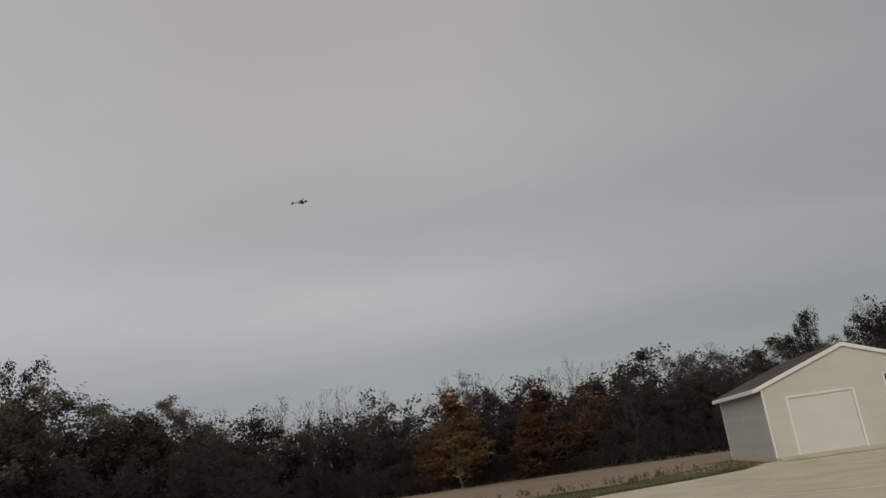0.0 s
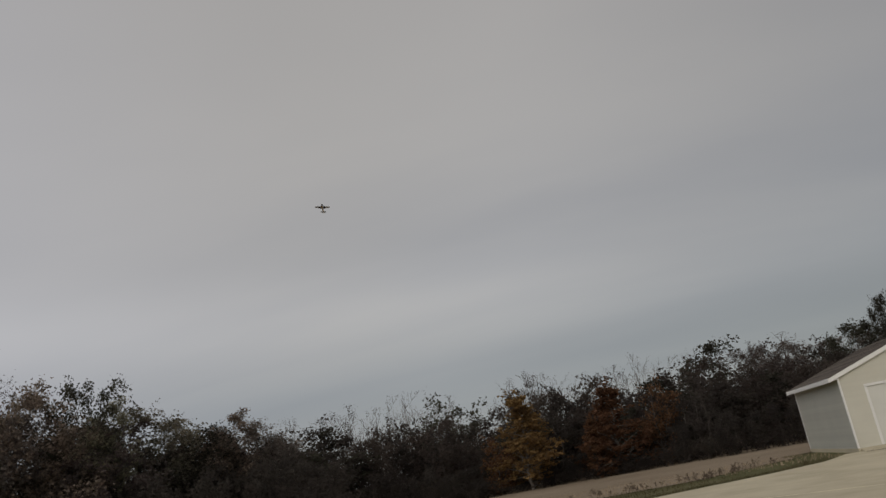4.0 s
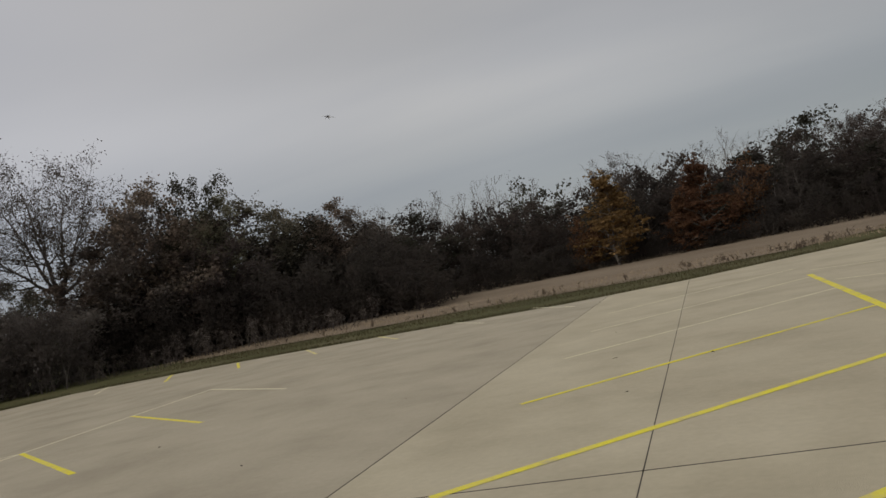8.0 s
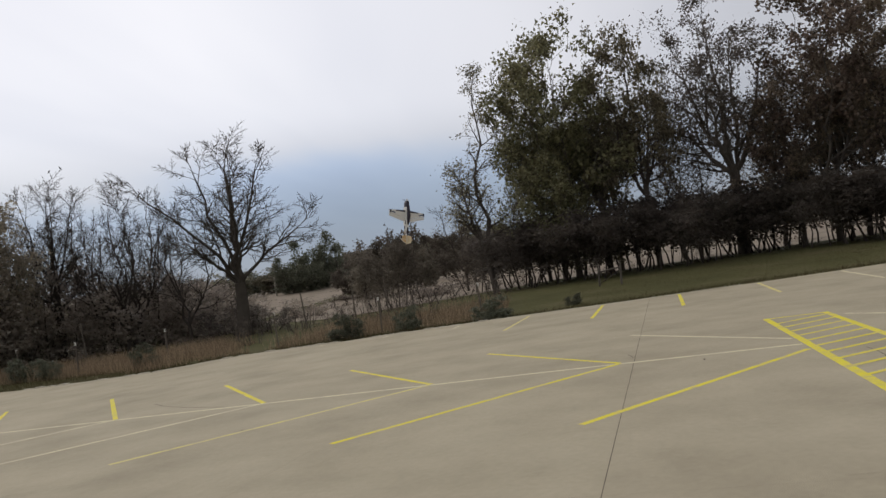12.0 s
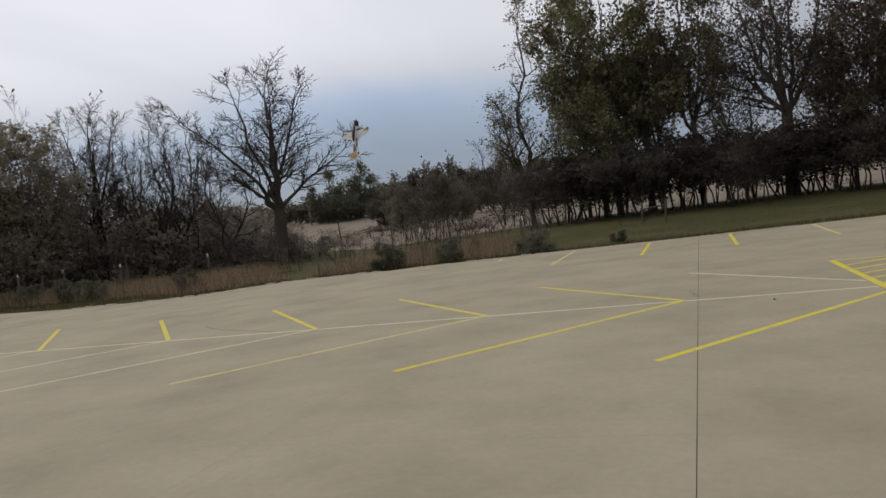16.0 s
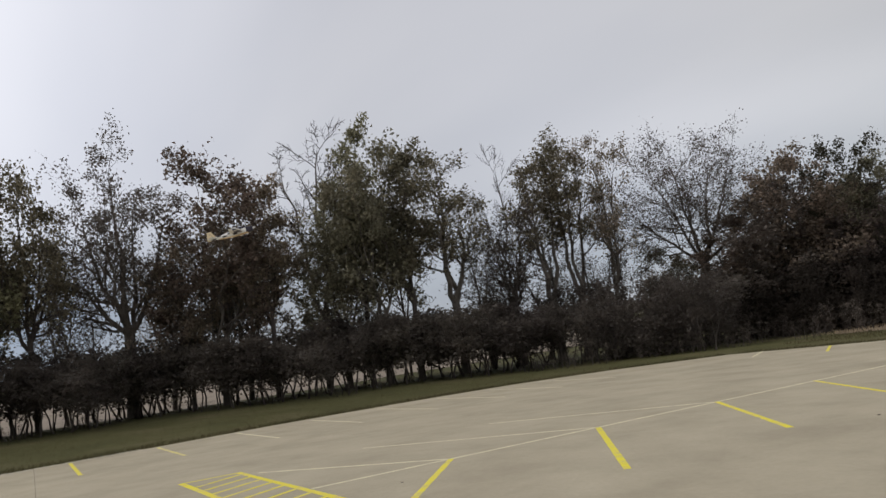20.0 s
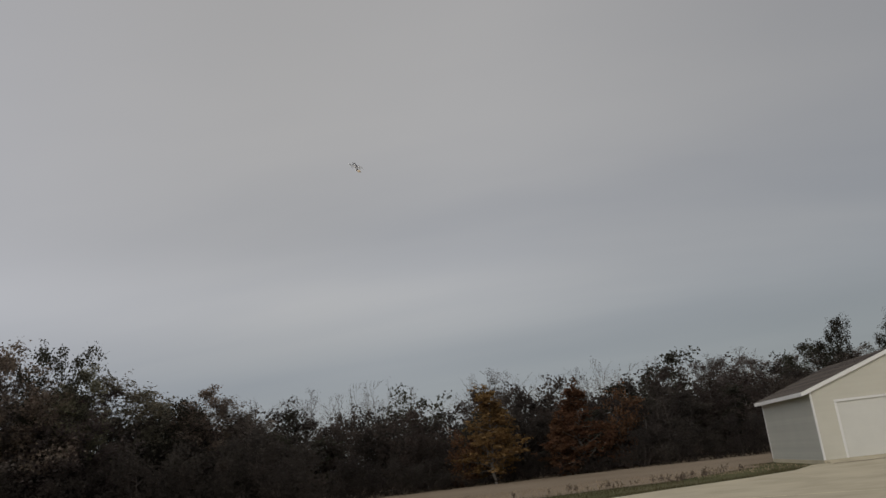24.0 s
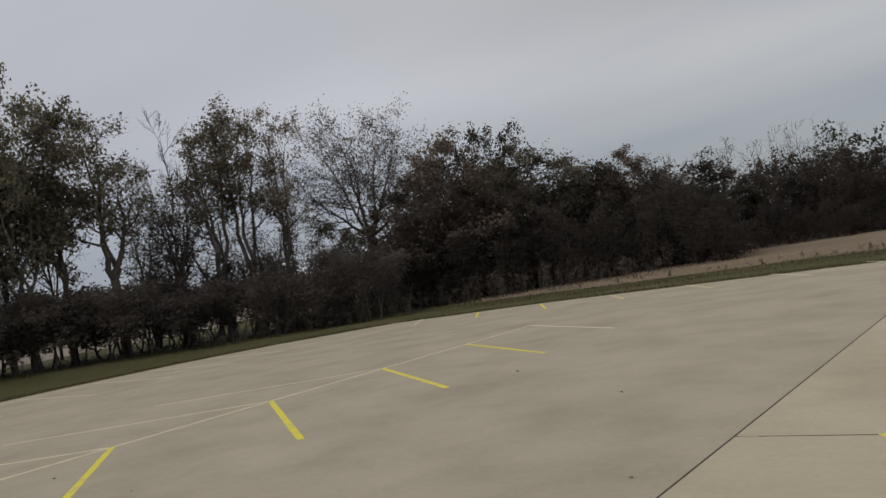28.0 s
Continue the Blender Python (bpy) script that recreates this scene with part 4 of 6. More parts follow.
recolour("brush_tree", "leafy_b", "leaf_grey")
recolour("umber_a", "leafy_a", "leaf_dusk")
recolour("umber_b", "leafy_b", "leaf_dusk")
recolour("forest_b", "leafy_b", "leaf_forest")
recolour("fresh_a", "leafy_a", "leaf_fresh")
recolour("fresh_b", "leafy_b", "leaf_fresh")
recolour("tall_olive", "tall_leafy", "leaf_olive")
recolour("tall_brown", "tall_leafy", "leaf_brown")
recolour("hill_green", "hill_wood", "leaf_green")
recolour("thicket_pale", "thicket_b", "leaf_hill")
recolour("hill_ever", "hill_wood", "needle")

WORDS = {
    "under_semi": "small twiggy tree with few dark leaves",
    "top_leafy": "tall tree with a high crown of yellow-green leaves",
    "leafy": "leafy dark green tree with a dense rounded crown",
    "tall_leafy": "tall tree with a straight trunk and green crown",
    "tall_olive": "tall tree with yellow-green leaves thinning in autumn",
    "tall_brown": "tall tree with dull brown autumn leaves",
    "tall_semi": "tall thin tree with few remaining autumn leaves",
    "row_semi": "tall tree with half-shed yellow-green leaves",
    "fork_semi": "spreading forked tree with sparse autumn leaves",
    "fork_fine": "spreading forked tree with fine twigs and few leaves",
    "birch": "tall slender tree with few remaining leaves",
    "brush_tree": "dense grey-brown tree with dull autumn leaves",
    "spread_bare": "bare spreading tree with fine dark branches",
    "fork_bare": "bare forked tree with fine dark branches",
    "fresh": "dense rounded tree still in dull green leaf",
    "umber": "dense tree with dull dark brown autumn leaves",
    "forest": "dense dark green tree with a rounded crown",
    "brown": "dense tree with dark rust-brown autumn leaves",
    "orange": "autumn tree with orange-red leaves",
    "gold": "autumn tree with golden-orange leaves",
    "bare_far": "bare grey woodland tree with fine upright twigs",
    "scrub": "low leafless scrub below the trees",
    "woods_brush": "low brown brush along the edge of the woods",
    "sw_brush": "dark brown brush beside the bare trees",
    "thicket": "dense dark thicket of tangled stems and leaves",
    "wood": "dark brownish woodland tree with a full crown",
    "wood_green": "dark green woodland tree with a full crown",
    "hill_round": "rounded brown tree on the far field",
    "hill": "distant dark woodland tree on the hill",
    "evergreen": "dark evergreen tree with a rounded crown",
}


def words(key):
    for k in sorted(WORDS, key=len, reverse=True):
        if key.startswith(k):
            return WORDS[k]
    return "autumn tree"


def plant(key, x, y, h, w, turn=0.0, z=None, group="", name="tree", label=""):
    trunk, crown, h0, w0 = PROTO[key]
    sx = w / w0
    m = pose(x, y, land(x, y) if z is None else z, 0, 0, turn) @ Matrix.Diagonal((sx, sx, h / h0, 1))
    t = empty(name, m, label or words(key), "shrub" if name == "shrub" else "tree", group)
    data_ob("trunk" if name == "tree" else "stem", trunk, t)
    if crown:
        data_ob("crown" if name == "tree" else "foliage", crown, t)
    return t


STAND = (12.2, -2.6, 1.73)


def polar(az, d):
    a = radians(az)
    return STAND[0] + d * math.sin(a), STAND[1] + d * math.cos(a)


def rising(key, az, el, d, w, turn=0.0, group="", **kw):
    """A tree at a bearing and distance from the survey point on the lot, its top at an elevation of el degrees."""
    x, y = polar(az, d)
    z = land(x, y)
    return plant(key, x, y, STAND[2] + d * math.tan(radians(el)) - z, w, turn, z, group, **kw)


ROW = "trees of the western row"
for key, az, el, d, w in (
    ("birch", -100.5, 14.6, 45, 4.4), ("fresh_b", -96.5, 14.6, 48, 4.6), ("fresh_a", -94.4, 16.5, 47, 7.2), ("tall_leafy", -92.2, 12.6, 48, 5.1), ("fresh_a", -95.4, 9.5, 46, 5.4),
    ("top_leafy", -88.8, 15.7, 47, 5.6), ("tall_olive", -91.4, 11.0, 49, 3.8), ("fork_semi", -83.2, 17.9, 48, 7.6), ("under_semi", -86.0, 7.5, 50, 3.8), ("under_semi", -80.6, 9.0, 51, 4.4),
    ("brown_a", -77.3, 15.5, 47, 7.2), ("brown_b", -79.4, 9.4, 47, 4.6), ("tall_brown", -73.8, 13.6, 47, 4.4), ("brown_b", -75.6, 10.5, 49, 5.9),
    ("fork_bare", -70.2, 17.6, 51, 7.6), ("tall_leafy", -67.2, 17.3, 48, 4.6), ("leafy_a", -68.8, 12.6, 48, 5.6), ("leafy_b", -66.0, 15.4, 47, 6.7), ("tall_leafy", -63.8, 15.2, 48, 4.9), ("fork_bare_b", -64.4, 16.8, 53, 4.0),
    ("tall_semi", -60.6, 14.8, 48, 5.9), ("under_semi", -58.6, 9.0, 50, 4.4), ("fork_bare", -56.2, 13.9, 50, 4.4), ("under_semi", -56.4, 9.6, 49, 4.9),
    ("row_semi", -53.6, 13.9, 49, 5.2), ("row_semi", -51.8, 14.9, 50, 4.6), ("tall_semi_b", -49.2, 13.8, 50, 3.8), ("under_semi", -54.4, 8.4, 51, 4.6), ("under_semi", -50.4, 7.6, 51, 4.0), ("under_semi", -48.2, 6.8, 50, 3.2), ("under_semi", -56.8, 7.4, 50, 4.2),
    ("fork_fine", -43.0, 13.5, 53, 8.4), ("leafy_b", -45.2, 5.2, 52, 4.2), ("umber_b", -38.8, 8.6, 52, 6.7), ("tall_brown", -40.8, 6.6, 52, 5.1),
    ("brown_a", -36.5, 10.3, 52, 6.7), ("forest_b", -34.3, 10.1, 53, 5.1), ("tall_leafy", -32.7, 9.0, 53, 4.1), ("leafy_a", -30.0, 7.9, 56, 6.4), ("umber_a", -33.4, 7.4, 53, 7.7),
    ("forest_b", -27.2, 6.4, 57, 6.1), ("tall_brown", -25.1, 7.1, 57, 4.6), ("umber_a", -23.6, 5.9, 58, 5.9),
):
    rising(key, az, el, d, w, 0 if key in ("fork_fine", "fork_semi") else random.uniform(0, 360), ROW)

_az = -98.0
while _az < -44:
    top = random.uniform(4.5, 9.0 if _az < -56 else 6.0)
    rising("under_semi", _az, top, random.uniform(48, 51), random.uniform(2.4, 3.8), random.uniform(0, 360), ROW)
    _az += random.uniform(2.4, 5.0) if _az < -88 or _az > -42 else random.uniform(7.0, 11.0)

for az, el in ((-39.6, 5.0), (-37.6, 6.4), (-35.6, 7.6), (-34.0, 8.2), (-32.2, 7.4), (-30.4, 6.6), (-28.6, 6.0), (-26.6, 5.6), (-24.8, 5.6), (-23.0, 5.0), (-36.6, 4.6), (-33.0, 5.2), (-29.4, 4.6), (-25.6, 4.2)):
    rising(random.choice(("wood_a", "wood_b", "wood_a")), az, el, random.uniform(57, 60), random.uniform(4.4, 5.6), random.uniform(0, 360), ROW)

UNDER = "thicket below the trees"
for el_lo, el_hi, back, step in ((2.2, 3.3, 0.0, 2.8), (2.7, 3.7, 3.5, 2.5)):
    _az = -98.5
    while _az < -19:
        d = (random.uniform(43, 46.5) if _az < -42 else random.uniform(48, 52)) + back
        e = random.uniform(el_lo, el_hi) + (0.0 if _az < -40 else 0.3)
        closed = random.random() < (0.05 if _az < -50 else 0.55)
        rising("thicket_dark" if _az > -42 else "thicket_low" if closed else random.choice(("thicket_a", "thicket_b")), _az, e, d, random.uniform(3.4, 6.4), random.uniform(0, 360), UNDER, name="shrub")
        _az += step * random.uniform(0.6, 1.4)
_az = -98.0
while _az < -22:
    rising("scrub", _az, random.uniform(-1.1, 0.0), random.uniform(42, 47), random.uniform(1.4, 2.6), random.uniform(0, 360), UNDER, name="shrub")
    _az += random.uniform(0.8, 2.2) if _az > -58 else random.uniform(2.4, 5.0)

# northern woods: a near edge and taller trees behind it
WOODS = "trees of the northern woods"
for key, az, el, d, w in (
    ("wood_a", -21.5, 5.2, 66, 7), ("wood_a", -19.9, 5.5, 70, 6), ("wood_green", -10.7, 5.9, 74, 5.6), ("gold", -4.9, 5.2, 59.8, 4.8),
    ("fork_semi", -3.8, 6.2, 80, 6), ("orange_a", 1.3, 4.7, 60.5, 4.6), ("orange_a", -0.2, 2.6, 60.2, 2.6), ("orange_b", 4.2, 4.2, 63.5, 3.2), ("orange_b", -7.0, 2.4, 61.0, 2.8),
    ("wood_a", -2.0, 5.0, 70, 5), ("wood_a", 4.8, 4.8, 70, 6), ("wood_c", 8.0, 5.9, 78, 5.6), ("wood_a", 11.0, 5.0, 78, 6.0),
    ("umber_b", 11.9, 5.0, 75, 5.0), ("umber_a", 14.2, 4.8, 75, 5.4), ("forest_b", 16.4, 5.1, 75, 5.4), ("forest_b", 18.9, 6.5, 76, 3.6), ("umber_a", 18.6, 4.6, 77, 5.0), ("forest_b", 22.6, 5.6, 78, 5.0), ("umber_b", 20.6, 4.2, 78, 4.6), ("bare_far_b", 23.0, 6.6, 79, 4.0), ("wood_a", 24.2, 6.5, 77, 4.6), ("fork_bare_c", 7.0, 3.6, 62.5, 3.0),
    ("forest_b", 25.3, 6.1, 78, 6.8), ("forest_b", 27.4, 6.0, 72, 7.0), ("wood_b", 30.5, 6.0, 74, 7.0), ("wood_a", 34.0, 6.0, 76, 8.0), ("wood_b", 38.0, 6.2, 78, 8.0),
):
    rising(key, az, el, d, w, random.uniform(0, 360), WOODS)
_az = -21.5
while _az < 14:
    top = 4.6 if -10 < _az < -6.5 else 6.2 if _az < 5 else 5.7 if _az < 9 else 5.3
    rising(random.choice(("bare_far", "bare_far", "bare_far_b")), _az, top + random.uniform(-0.7, 0.2), random.uniform(80, 90), random.uniform(3.4, 5.4), random.uniform(0, 360), WOODS)
    _az += random.uniform(1.2, 2.2)
for d0, lo, hi, step in ((65, 2.6, 4.4, 1.6), (72, 3.9, 5.2, 1.9)):
    _az = -25.0
    while _az < 41:
        key = random.choice(("wood_a", "wood_b", "wood_a", "wood_b", "wood_c"))
        dip = 1.0 if -10 < _az < -6.5 else 0.5 if 9 < _az < 18 else 0.9 if 20 < _az < 22.4 else 0.0
        rising(key, _az, random.uniform(lo, hi) - dip, d0 + random.uniform(-2, 3), random.uniform(4.0, 5.8), random.uniform(0, 360), WOODS)
        _az += step * random.uniform(0.8, 1.2)
_az = -25.0
while _az < 41:
    rising("woods_brush", _az, random.uniform(-0.6, 0.3) if -8 < _az < 4 else random.uniform(0.2, 1.8), random.uniform(59.5, 62), random.uniform(2.6, 4.0), random.uniform(0, 360), UNDER, name="shrub")
    _az += random.uniform(1.0, 1.9)

# bare trees and brush to the south-west
SW = "bare trees by the fence"
BARE = {}
for key, az, el, d, w in (
    ("spread_bare", -118.7, 12.3, 46, 8.8), ("fork_bare_c", -122.2, 7.6, 48, 4.6), ("fork_bare_b", -125.2, 9.2, 52, 6.0), ("fork_bare_c", -127.2, 9.5, 52, 5.6), ("spread_bare", -130.3, 10.2, 53, 6.8),
    ("fork_bare", -124.2, 8.6, 54, 5.0), ("fork_bare_c", -126.2, 8.8, 50, 5.0), ("fork_bare_c", -128.8, 9.2, 55, 5.4), ("fork_bare_b", -132.6, 9.0, 53, 6.0), ("fork_bare_c", -134.9, 11.1, 54, 3.2), ("fork_bare_c", -123.2, 8.2, 55, 4.6),
    ("brush_tree", -134.2, 9.2, 50, 5.4), ("brush_tree", -136.8, 9.0, 49, 7.0), ("brush_tree", -138.6, 8.0, 48, 6.0), ("tall_semi", -138.0, 11.5, 52, 5.0), ("fork_bare_c", -102.5, 7.2, 60, 3.8), ("leafy_a", -142.0, 9.0, 50, 8.0), ("leafy_b", -148.0, 9.5, 52, 9.0),
):
    BARE[az] = rising(key, az, el, d, w, 0 if az == -118.7 else random.uniform(0, 360), SW)
for i in range(20):
    az = -119.6 - i * 1.5
    rising("sw_brush", az, random.uniform(1.4, 2.2) if az > -122 else random.uniform(0.8, 1.2) * (2.3 + 0.22 * min(-122 - az, 12)), random.uniform(50, 57), random.uniform(4.5, 7.0), random.uniform(0, 360), UNDER, name="shrub")
for key, az, el, d, w in (("thicket_low", -117.0, -0.1, 48, 3.0), ("thicket_low", -119.6, 0.5, 48, 3.4), ("thicket_pale", -107.3, 3.2, 52, 4.0), ("thicket_pale", -109.2, 1.6, 58, 4.0), ("thicket_pale", -101.8, 2.4, 52, 4.0), ("scrub", -110.4, -0.6, 42, 2.4), ("scrub", -105.6, -0.7, 44, 2.6), ("scrub", -117.8, -0.6, 45, 3.2), ("scrub", -115.0, -1.2, 43, 2.2), ("scrub", -112.6, -1.0, 44, 2.4), ("scrub", -103.2, -0.5, 45, 2.4), ("scrub", -100.4, -0.6, 43, 2.2), ("scrub", -108.2, -0.4, 46, 2.8), ("scrub", -119.6, -0.8, 44, 2.6)):
    rising(key, az, el, d, w, random.uniform(0, 360), UNDER, name="shrub")
for az, el, d, w, turn in ((-113.3, 4.4, 110, 8.0, 0), (-111.6, 3.5, 112, 7.0, 80), (-115.0, 3.0, 108, 6.4, 160)):
    rising("evergreen", az, el, d, w, turn, SW)
for az, el, d, w in ((-109.8, 2.9, 76, 4.4), (-108.0, 3.8, 75, 4.6), (-106.2, 4.0, 75, 4.2), (-104.0, 3.3, 90, 5.0), (-102.0, 3.6, 90, 5.6), (-100.3, 3.3, 92, 5.2), (-110.9, 2.0, 80, 3.4), (-105.2, 2.4, 72, 3.0)):
    rising("hill_round", az, el, d, w, random.uniform(0, 360), SW)
for i in range(26):
    rising("scrub" if i % 4 else "sw_brush", -121.5 + i * 0.85 + random.uniform(-0.4, 0.4), random.uniform(-0.7, 0.1), random.uniform(54, 100), random.uniform(3.0, 5.5), random.uniform(0, 360), UNDER, name="shrub")
FAR = "trees on the far hill"
for i in range(62):
    az = -136 + i * 0.6
    near = az > -110.5
    rising(random.choice(("hill_wood", "hill_wood", "hill_green", "hill_green", "hill_ever")), az + random.uniform(-0.3, 0.3), random.uniform(2.5, 3.4) if near else random.uniform(1.8, 2.5),
           random.uniform(114, 135), random.uniform(6, 10), random.uniform(0, 360), FAR)
# ---- garage ----


def build_garage():
    x0, x1, y0, y1, he, ha = 22.6, 29.85, 33.0, 41.0, 3.0, 4.29
    g = empty("garage", pose(0, 0, 0), "small cream vinyl-sided garage with a brown gable roof", "garage")
    xm = (x0 + x1) / 2
    dl, dr, dh = 23.58, 26.18, 2.42
    el_, er, eh = 27.54, 28.40, 2.06
    wl_, wr, wz0, wz1 = 27.6, 28.34, 2.37, 2.84
    bm = box_bm(x0 - 0.04, x1 + 0.04, y0 - 0.04, y1 + 0.04, -0.15, 0.12)
    part("foundation", bm, "concrete", g)
    # front wall in pieces round the openings
    def wall(name, outline, y, thick, mat, along="x"):
        vs, fs = [], []
        n = len(outline)
        for off in (0, thick):
            for a, z in outline:
                vs.append((a, y + off, z) if along == "x" else (y + off, a, z))
        fs = [tuple(range(n)), tuple(range(2 * n - 1, n - 1, -1))] + [(i, n + i, n + (i + 1) % n, (i + 1) % n) for i in range(n)]
        return mesh_ob(name, vs, fs, mat, g)
    roof_z = lambda x: he + (ha - he) * (1 - abs(x - xm) / (xm - x0))
    wall("wall", [(x0, 0.1), (dl, 0.1), (dl, roof_z(dl)), (x0, he)], y0, 0.12, "siding")
    wall("wall", [(dl, dh), (dr, dh), (dr, roof_z(dr)), (xm, ha), (dl, roof_z(dl))], y0, 0.12, "siding")
    wall("wall", [(dr, 0.1), (el_, 0.1), (el_, roof_z(el_)), (dr, roof_z(dr))], y0, 0.12, "siding")
    wall("wall", [(el_, eh), (er, eh), (er, wz0), (el_, wz0)], y0, 0.12, "siding")
    wall("wall", [(el_, wz1), (er, wz1), (er, roof_z(er)), (el_, roof_z(el_))], y0, 0.12, "siding")
    wall("wall", [(wr, wz0), (er, wz0), (er, wz1), (wr, wz1)], y0, 0.12, "siding")
    wall("wall", [(el_, wz0), (wl_, wz0), (wl_, wz1), (el_, wz1)], y0, 0.12, "siding")
    wall("wall", [(er, 0.1), (x1, 0.1), (x1, he), (er, roof_z(er))], y0, 0.12, "siding")
    wall("wall", [(x0, 0.1), (x1, 0.1), (x1, he), (xm, ha), (x0, he)], y1 - 0.12, 0.12, "siding")
    # side walls take the siding copy darkened to stand for shade
    wall("wall", [(y0 + 0.12, 0.1), (y1 - 0.12, 0.1), (y1 - 0.12, he), (y0 + 0.12, he)], x0, 0.12, "siding_shaded", "y")
    wall("wall", [(y0 + 0.12, 0.1), (y1 - 0.12, 0.1), (y1 - 0.12, he), (y0 + 0.12, he)], x1 - 0.12, 0.12, "siding_shaded", "y")
    # lapped boards
    lap = 0.115
    n = int((ha - 0.12) / lap)
    for i in range(n):
        z = 0.12 + i * lap
        if z > he:
            k = (ha - z) / (ha - he)
            a, b = xm - k * (xm - x0) + 0.12, xm + k * (x1 - xm) - 0.12
        else:
            a, b = x0 + 0.09, x1 - 0.09
        spans = [(a, b)]
        for c, d, lo, hi in ((dl - 0.1, dr + 0.1, 0, dh + 0.1), (el_ - 0.08, er + 0.08, 0, eh + 0.08), (wl_ - 0.07, wr + 0.07, wz0 - 0.07, wz1 + 0.07)):
            if lo - lap < z < hi:
                nxt = []
                for p, q in spans:
                    if p < c:
                        nxt.append((p, min(q, c)))
                    if q > d:
                        nxt.append((max(p, d), q))
                spans = nxt
        for p, q in spans:
            if q - p < 0.06:
                continue
            vs = [(p, y0 - 0.002, z + lap), (q, y0 - 0.002, z + lap), (q, y0 - 0.020, z), (p, y0 - 0.020, z), (p, y0 + 0.0, z), (q, y0 + 0.0, z)]
            mesh_ob("siding_board", vs, [(3, 2, 1, 0), (4, 5, 2, 3)], "siding", g)
        if z + lap < he + 0.02:
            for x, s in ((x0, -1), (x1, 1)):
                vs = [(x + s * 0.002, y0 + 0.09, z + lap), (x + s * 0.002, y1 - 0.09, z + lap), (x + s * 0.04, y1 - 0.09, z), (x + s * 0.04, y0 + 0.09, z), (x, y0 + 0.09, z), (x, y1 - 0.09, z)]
                mesh_ob("siding_board", vs, [(0, 1, 2, 3), (3, 2, 5, 4)], "siding_shaded", g)
    # sloping concrete apron with a wide dark strip along its foot
    toe = [(x0 + 0.05, -0.62), (23.6, -1.05), (25.2, -0.95), (26.6, -1.3), (28.2, -1.2), (x1 + 0.2, -1.6)]
    vs = [(a, y0 - 0.05, 0.10) for a, b in toe] + [(a, y0 + b, 0.006) for a, b in toe] + [(a, y0 - 0.05, -0.02) for a, b in toe] + [(a, y0 + b, -0.02) for a, b in toe]
    n = len(toe)
    fs = [(i, n + i, n + i + 1, i + 1) for i in range(n - 1)] + [(n + i, 3 * n + i, 3 * n + i + 1, n + i + 1) for i in range(n - 1)]
    fs += [(0, 2 * n, 3 * n, n), (n - 1, 2 * n - 1, 4 * n - 1, 3 * n - 1)]
    mesh_ob("apron", vs, fs, "concrete", g, "short sloping concrete apron")
    stripe([(a, y0 + b - 0.16) for a, b in toe], 0.34, "joint", g, 0.004, "seam")
    # corner trim
    for x in (x0, x1):
        part("corner_trim", box_bm(x - 0.035, x + 0.035, y0 - 0.035, y0 + 0.08, 0.12, he - 0.02, 0.006), "white", g)
    part("corner_trim", box_bm(x0 - 0.035, x0 + 0.08, y1 - 0.08, y1 + 0.035, 0.12, he - 0.02, 0.006), "white", g)
    # overhead door in four sections
    door = part("overhead_door", box_bm(dl, dr, y0 + 0.022, y0 + 0.09, 0.1, dh), "door_white", g, "white sectional overhead door")
    for i in range(4):
        z = 0.1 + i * (dh - 0.1) / 4
        part("door_section", box_bm(dl + 0.01, dr - 0.01, y0 + 0.02, y0 + 0.06, z + 0.002, z + (dh - 0.1) / 4 - 0.002, 0.003), "door_white", door)
    for a, b, c, d in ((dl - 0.1, dl, 0.1, dh + 0.1), (dr, dr + 0.1, 0.1, dh + 0.1), (dl, dr, dh, dh + 0.1)):
        part("door_trim", box_bm(a, b, y0 - 0.03, y0 + 0.03, c, d, 0.005), "white", g)
    # entry door
    ed = part("entry_door", box_bm(el_, er, y0 + 0.03, y0 + 0.075, 0.1, eh, 0.004), "door_white", g, "plain white entry door")
    bm = bmesh.new()
    bmesh.ops.create_uvsphere(bm, u_segments=10, v_segments=8, radius=0.035, matrix=pose(er - 0.08, y0 - 0.03, 1.02))
    bmesh.ops.create_cone(bm, cap_ends=True, segments=8, radius1=0.012, radius2=0.012, depth=0.07, matrix=pose(er - 0.08, y0 + 0.0, 1.02, 90))
    part("door_knob", bm, "metal", ed, "metal door knob")
    for a, b, c, d in ((el_ - 0.08, el_, 0.1, eh + 0.08), (er, er + 0.08, 0.1, eh + 0.08), (el_, er, eh, eh + 0.08)):
        part("door_trim", box_bm(a, b, y0 - 0.028, y0 + 0.03, c, d, 0.005), "white", g)
    # window over the door
    win = part("window", box_bm(wl_, wr, y0 + 0.04, y0 + 0.05, wz0, wz1), "pane", g, "small dark window with white frame")
    for a, b, c, d in ((wl_ - 0.07, wl_, wz0 - 0.07, wz1 + 0.07), (wr, wr + 0.07, wz0 - 0.07, wz1 + 0.07), (wl_, wr, wz1, wz1 + 0.07), (wl_, wr, wz0 - 0.07, wz0)):
        part("window_frame", box_bm(a, b, y0 - 0.028, y0 + 0.055, c, d, 0.005), "white", win)
    # roof
    slope = (ha - he) / (xm - x0)
    ov, oy = 0.36, 0.07
    for s in (-1, 1):
        xe = xm + s * (xm - x0 + ov)
        ze = ha - slope * (xm - x0 + ov)
        up = 0.115
        vs = [(xm, y0 - oy, ha + up), (xe, y0 - oy, ze + up), (xe, y1 + oy, ze + up), (xm, y1 + oy, ha + up),
              (xm, y0 - oy, ha + 0.03), (xe, y0 - oy, ze + 0.03), (xe, y1 + oy, ze + 0.03), (xm, y1 + oy, ha + 0.03)]
